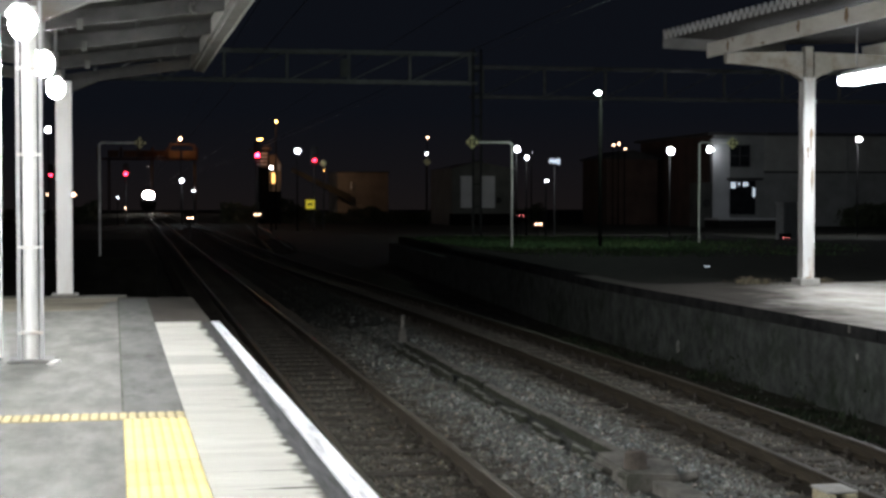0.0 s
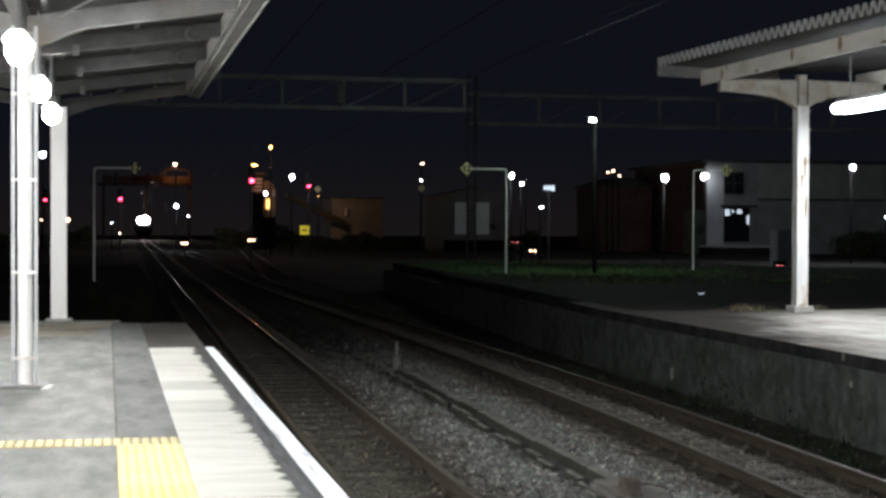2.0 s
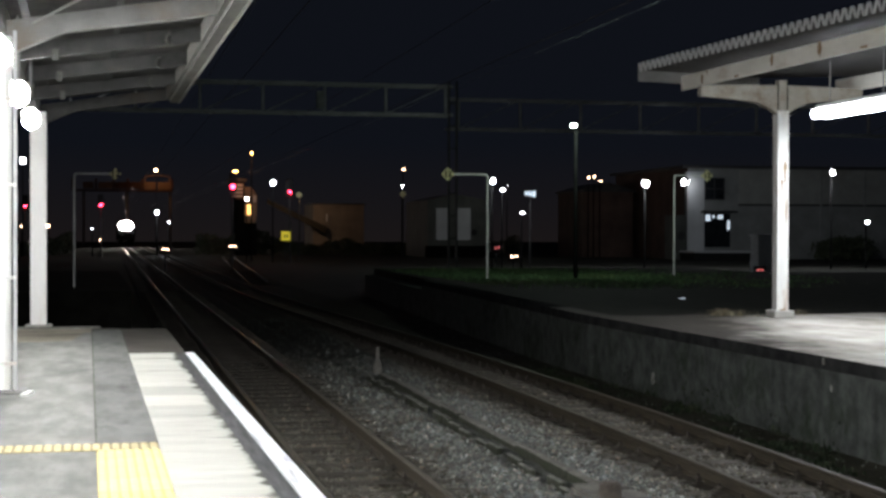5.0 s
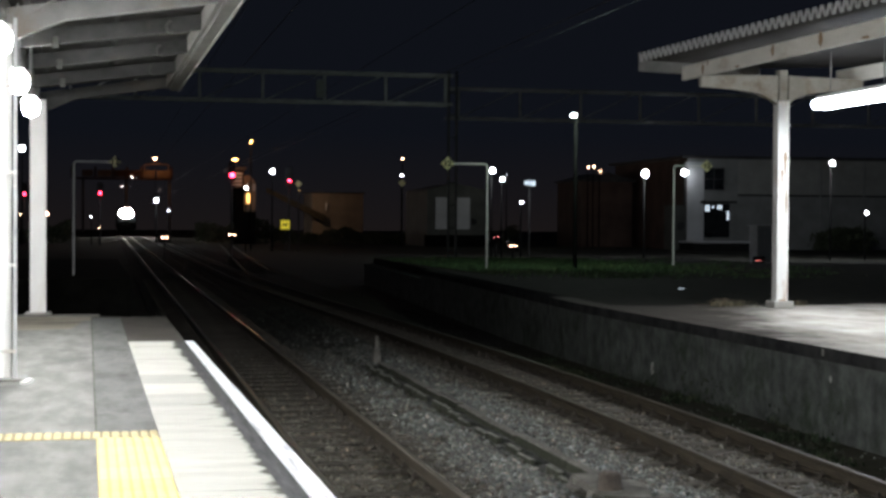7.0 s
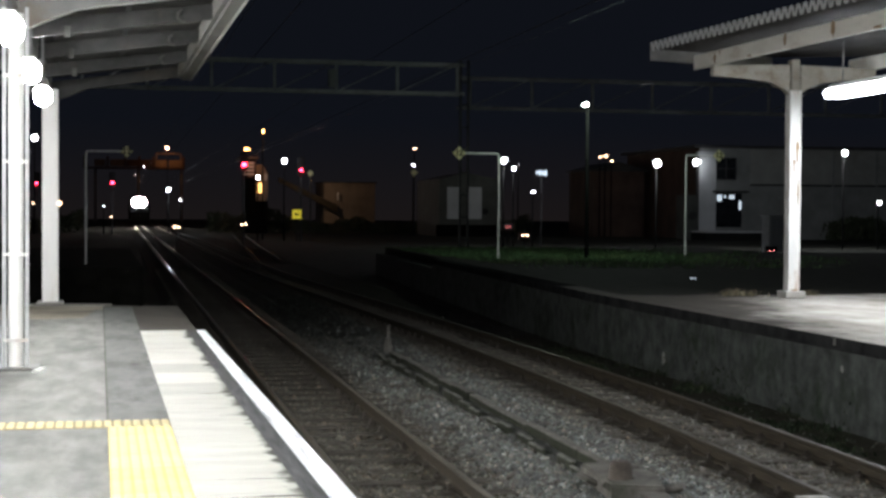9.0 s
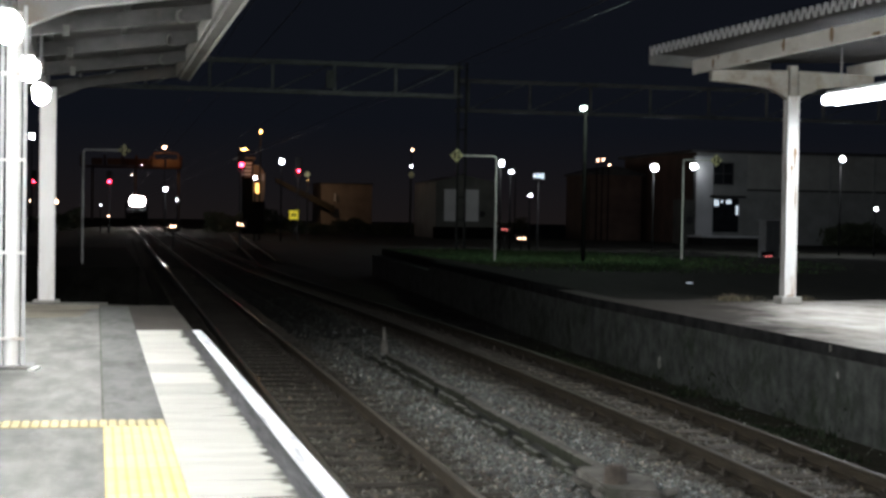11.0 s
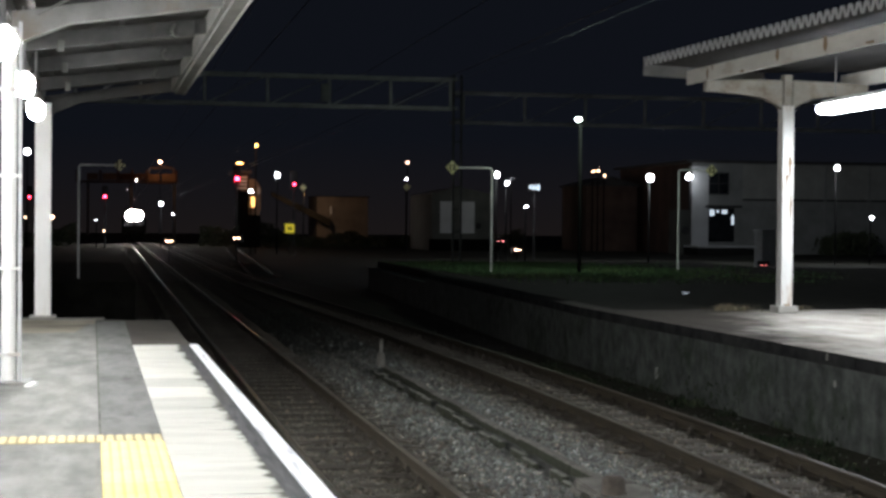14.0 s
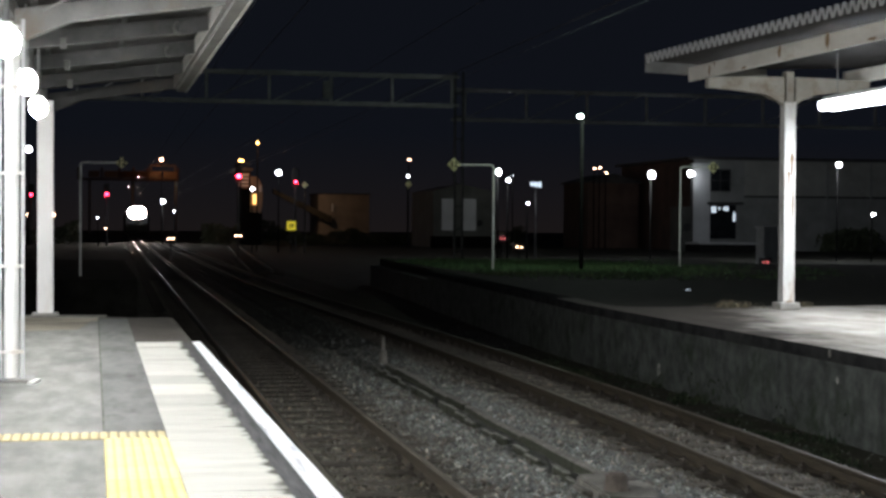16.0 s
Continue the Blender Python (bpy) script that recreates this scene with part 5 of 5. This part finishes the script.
def lit_house():
    t = thing("lit_house", (13.6, 172, -1.14), "tall narrow house front glowing orange under a lamp", "building")
    b = B()
    box(b, 0.1, 1.0, 0.3, 8, 0, 8.2)
    part("wall", b, M["near_black"], t)
    # near-black lower wall, where the orange lamplight stops: shade put into colour
    b = B()
    box(b, 1.0, 2.3, 0.2, 8, 0, 3.6)
    part("lower_wall", b, M["near_black"], t)
    b = B()
    prism(b, [(1.0, 3.6), (2.15, 3.6), (2.3, 4.4), (2.3, 6.6), (1.7, 7.6), (1.0, 7.6)], 0, 8, "y")
    part("lit_wall", b, M["far_brown"], t)
    b = B()
    prism(b, [(-0.6, 6.9), (0.0, 6.2), (0.75, 6.2), (0.9, 8.0), (-0.2, 8.0)], -0.3, 0.28, "y")
    sb = part("sign_box", b, M["far_rust"], t)
    for k in range(4):
        b = B()
        z = 6.45 + 0.40 * k
        prism(b, [(-0.35 + 0.08 * k, z), (0.72, z), (0.75, z + 0.2), (-0.3 + 0.08 * k, z + 0.2)], -0.34, -0.301, "y")
        part("pale_slat", b, M["far_white"], sb)
    b = B()
    prism(b, [(-0.7, 8.2), (1.2, 8.2), (1.2, 8.5), (-0.7, 8.5)], -0.5, 8, "y")
    part("roof", b, M["tile"], t)
    b = B()
    box(b, 1.1, 1.6, -0.12, -0.02, 4.5, 5.6)
    part("window", b, M["winorange"], t, "bright orange window")
    b = B()
    box(b, 1.9, 2.2, -0.12, -0.02, 5.9, 6.6)
    part("window", b, M["far_white"], t)


lit_house()
floodlight(13.4, 170.2, 8.1, 1.0, 0.30, "sodium", watts=160, color=(1, 0.42, 0.18), label="orange street lamp on a curved arm")


def bridge():
    t = thing("footbridge", (-6, 336, -1.14), "far footbridge across the yard lit orange", "bridge")
    b = B()
    box(b, -2, 19.2, 0, 3, 11.2, 11.6)
    part("deck", b, M["far_rust"], t)
    for k, (x0, x1) in enumerate(((0.3, 2.6), (3.5, 6.4), (7.0, 9.4), (9.9, 12.4), (13.0, 15.6), (15.9, 18.7))):
        # panels in the lamplit stretches get a paler brown: light put into colour
        b = B()
        box(b, x0, x1, -0.1, 0, 11.75 if k < 4 else 11.6, 13.2)
        part("parapet_panel", b, M["far_brown"] if k in (0, 1, 4, 5) else M["far_rust"], t)
    for x in (-1.8, 3.05, 6.7, 9.65, 12.7, 18.95):
        b = B()
        box(b, x - 0.25, x + 0.25, -0.15, 0.1, 11.6, 13.9)
        part("parapet_post", b, M["far_rust"], t)
    for x in (0.5, 9.5, 18.6):
        b = B()
        box(b, x - 0.28, x + 0.28, 0.8, 2.2, 0, 11.2)
        part("pier", b, M["far_grey"], t)
    b = B()
    prism(b, [(13.0, 14.2), (13.3, 14.55), (15.9, 14.75), (18.4, 14.55), (18.7, 14.2), (18.4, 14.4), (15.9, 14.55), (13.3, 14.4)], -0.2, 2.8, "y")
    part("shelter_roof", b, M["far_brown"], t)
    for x in (13.3, 18.4):
        b = B()
        box(b, x - 0.12, x + 0.12, 0.3, 0.6, 11.6, 14.35)
        part("shelter_post", b, M["far_brown"], t)


bridge()
floodlight(9.46, 333.5, 14.5, 1.0, 1.0, "warm", watts=230, color=(1, 0.40, 0.14), label="orange lamp over the footbridge")

# trackside cabinet, and glowing discs that imitate glints on the ground
b = B()
box(b, -0.65, 0.65, -0.35, 0.35, 0, 2.39, bev=0.03)
box(b, -0.72, 0.72, -0.42, 0.42, 2.39, 2.47, bev=0.02)
for s in (-0.31, 0.31):
    box(b, s - 0.28, s + 0.28, -0.372, -0.34, 0.2, 2.25, bev=0.01)
bmesh.ops.rotate(b, verts=b.verts[:], cent=(0, 0, 0), matrix=Matrix.Rotation(math.radians(24), 3, "Z"))
solo("relay_cabinet", b, M["palegrey"], "grey steel relay cabinet standing in the yard", "cabinet", (41.62, 94.4, -1.14))
for x, y, z, w in ((12.49, 32.6, -0.045, 0.15), (15.3, 31.35, -0.045, 0.10), (7.38, 85.6, -1.14, 0.22)):
    b = B()
    cyl(b, (x, y, z), (x, y, z + w * 0.12), w * 0.5, w * 0.4, 12)
    solo("glint_disc", b, M["paleglow"], "low white disc glowing in place of a glint on the ground", "marker", group="ground markers")


# ---------------------------------------------------------------- grass
def blades(name, n, area, h, mat, label, seed, z=-0.04, spread=None, thin=1.0, rise=0.0):
    rng = np.random.default_rng(seed)
    x = rng.uniform(area[0], area[1], n)
    y = rng.uniform(area[2], area[3], n)
    if spread is not None:
        k = spread(x, y)
        x, y = x[k], y[k]
        n = len(x)
    z = z + rise * rng.random(n) ** 2
    a = rng.uniform(0, math.pi, n)
    hh = h * rng.uniform(0.4, 1.2, n)
    w = (0.012 + 0.01 * rng.random(n)) * thin
    lean = rng.normal(0, 0.35, (n, 2)) * hh[:, None]
    V = np.zeros((n, 4, 3))
    V[:, 0] = np.stack([x - w * np.cos(a), y - w * np.sin(a), z], 1)
    V[:, 1] = np.stack([x + w * np.cos(a), y + w * np.sin(a), z], 1)
    V[:, 2] = np.stack([x + w * 0.7 * np.cos(a) + lean[:, 0] * 0.4, y + w * 0.7 * np.sin(a) + lean[:, 1] * 0.4, z + hh * 0.6], 1)
    V[:, 3] = np.stack([x + lean[:, 0], y + lean[:, 1], z + hh], 1)
    fs = []
    for i in range(n):
        fs += [(4 * i, 4 * i + 1, 4 * i + 2), (4 * i, 4 * i + 2, 4 * i + 3)]
    me = raw(name, V.reshape(-1, 3).tolist(), fs, mat)
    return tagged(new(name, me), label, "grass", kind="stuff")


# grass thins out round the lamp, putting its light's fall-off into the shape
blades("grass", 70000, (10.3, 23, 38, 61.8), 0.08, M["grass"], "short green grass under the yard lamp", 3, -0.04,
       lambda x, y: np.random.default_rng(8).random(len(x)) < np.clip(1.15 * np.exp(-((x - 14.2) / 3.4) ** 2 - ((y - 51.0) / 7.0) ** 2) + 0.12 * (np.sin(x * 1.3) * np.sin(y * 0.9) > 0.2), 0, 1))
def clump(cx, cy, r):
    return lambda x, y: np.random.default_rng(2).random(len(x)) < np.exp(-((x - cx) / r) ** 2 - ((y - cy) / r) ** 2)


blades("dry_weeds", 900, (9.9, 10.9, 24.5, 25.5), 0.12, M["drygrass"], "tuft of dry weeds on the platform", 5, 0.0, clump(10.4, 25.0, 0.26), 0.35)
blades("dry_weeds", 400, (11.4, 12.0, 24.7, 25.3), 0.10, M["drygrass"], "tuft of dry weeds on the platform", 6, 0.0, clump(11.72, 25.0, 0.12), 0.35)
b = B()
prism(b, [(7.38, -10), (8.12, -10), (8.12, 30), (7.5, 30), (7.47, 20), (7.40, 14)], -1.2, -1.065, "z")
solo("verge", b, M["turf"], "dark weedy soil strip at the foot of the platform wall", "ground", kind="structure")


def weedy(x, y):
    r = np.random.default_rng(12)
    f = np.array([noise.noise((a * 2.2, c * 1.1, 5)) for a, c in zip(x, y)])
    return r.random(len(x)) < np.clip(0.02 + 1.5 * f, 0, 1)


blades("wall_weeds", 9000, (7.25, 8.09, 11, 27), 0.085, M["weed"], "low green weeds along the foot of the island wall", 7, -1.075, weedy, 0.9)
blades("wall_weeds", 2600, (8.095, 8.128, 11, 27), 0.07, M["weed"], "small weeds rooted in the island wall", 9, -1.07, weedy, 0.7, 0.35)


# ---------------------------------------------------------------- the train
def train():
    t = thing("train", (2.42, 300, RAIL_Z), "dark train approaching with bright headlights", "train")
    b = B()
    prism(b, [(-1.4, 0.95), (-1.45, 1.2), (-1.45, 2.9), (-1.1, 3.5), (-0.5, 3.72), (0.5, 3.72), (1.1, 3.5), (1.45, 2.9), (1.45, 1.2), (1.4, 0.95)], 0, 20, "y")
    part("body", b, M["near_black"], t)
    for s in (-0.75, 0.75):
        b = B()
        box(b, s - 0.5, s + 0.5, -0.03, 0.02, 2.0, 2.8, bev=0.02)
        part("windscreen", b, M["glassdark"], t)
    b = B()
    box(b, -1.2, 1.2, -0.12, 0.3, 0.35, 0.95, bev=0.03)
    part("skirt", b, M["near_black"], t)
    b = B()
    box(b, -1.05, 1.05, -0.2, 0.05, 2.62, 4.02, bev=0.08)
    hb = part("headlight_box", b, M["near_black"], t)
    # discs far wider than true lamps: their glare is put into the shape
    for s in (-0.36, 0.36):
        b = B()
        cyl(b, (s, -0.20, 3.32), (s, -0.235, 3.32), 0.66, 0.64, 24)
        part("headlight", b, M["headlight"], hb, "bright white headlight disc, oversized to include its glare", True)
    for y in (2.5, 4.6, 15.2, 17.3):
        for s in (-0.533, 0.533):
            b = B()
            cyl(b, (s - 0.06, y, 0.43), (s + 0.06, y, 0.43), 0.43, seg=20)
            part("wheel", b, M["rust"], t)
    return t


TRAIN = train()


def motions():
    walk(TRAIN, [(t, pose(2.42, y, RAIL_Z)) for t, y in ((0, 300), (3.5, 263), (8, 227), (12.5, 203.5), (16, 186))])


motions()
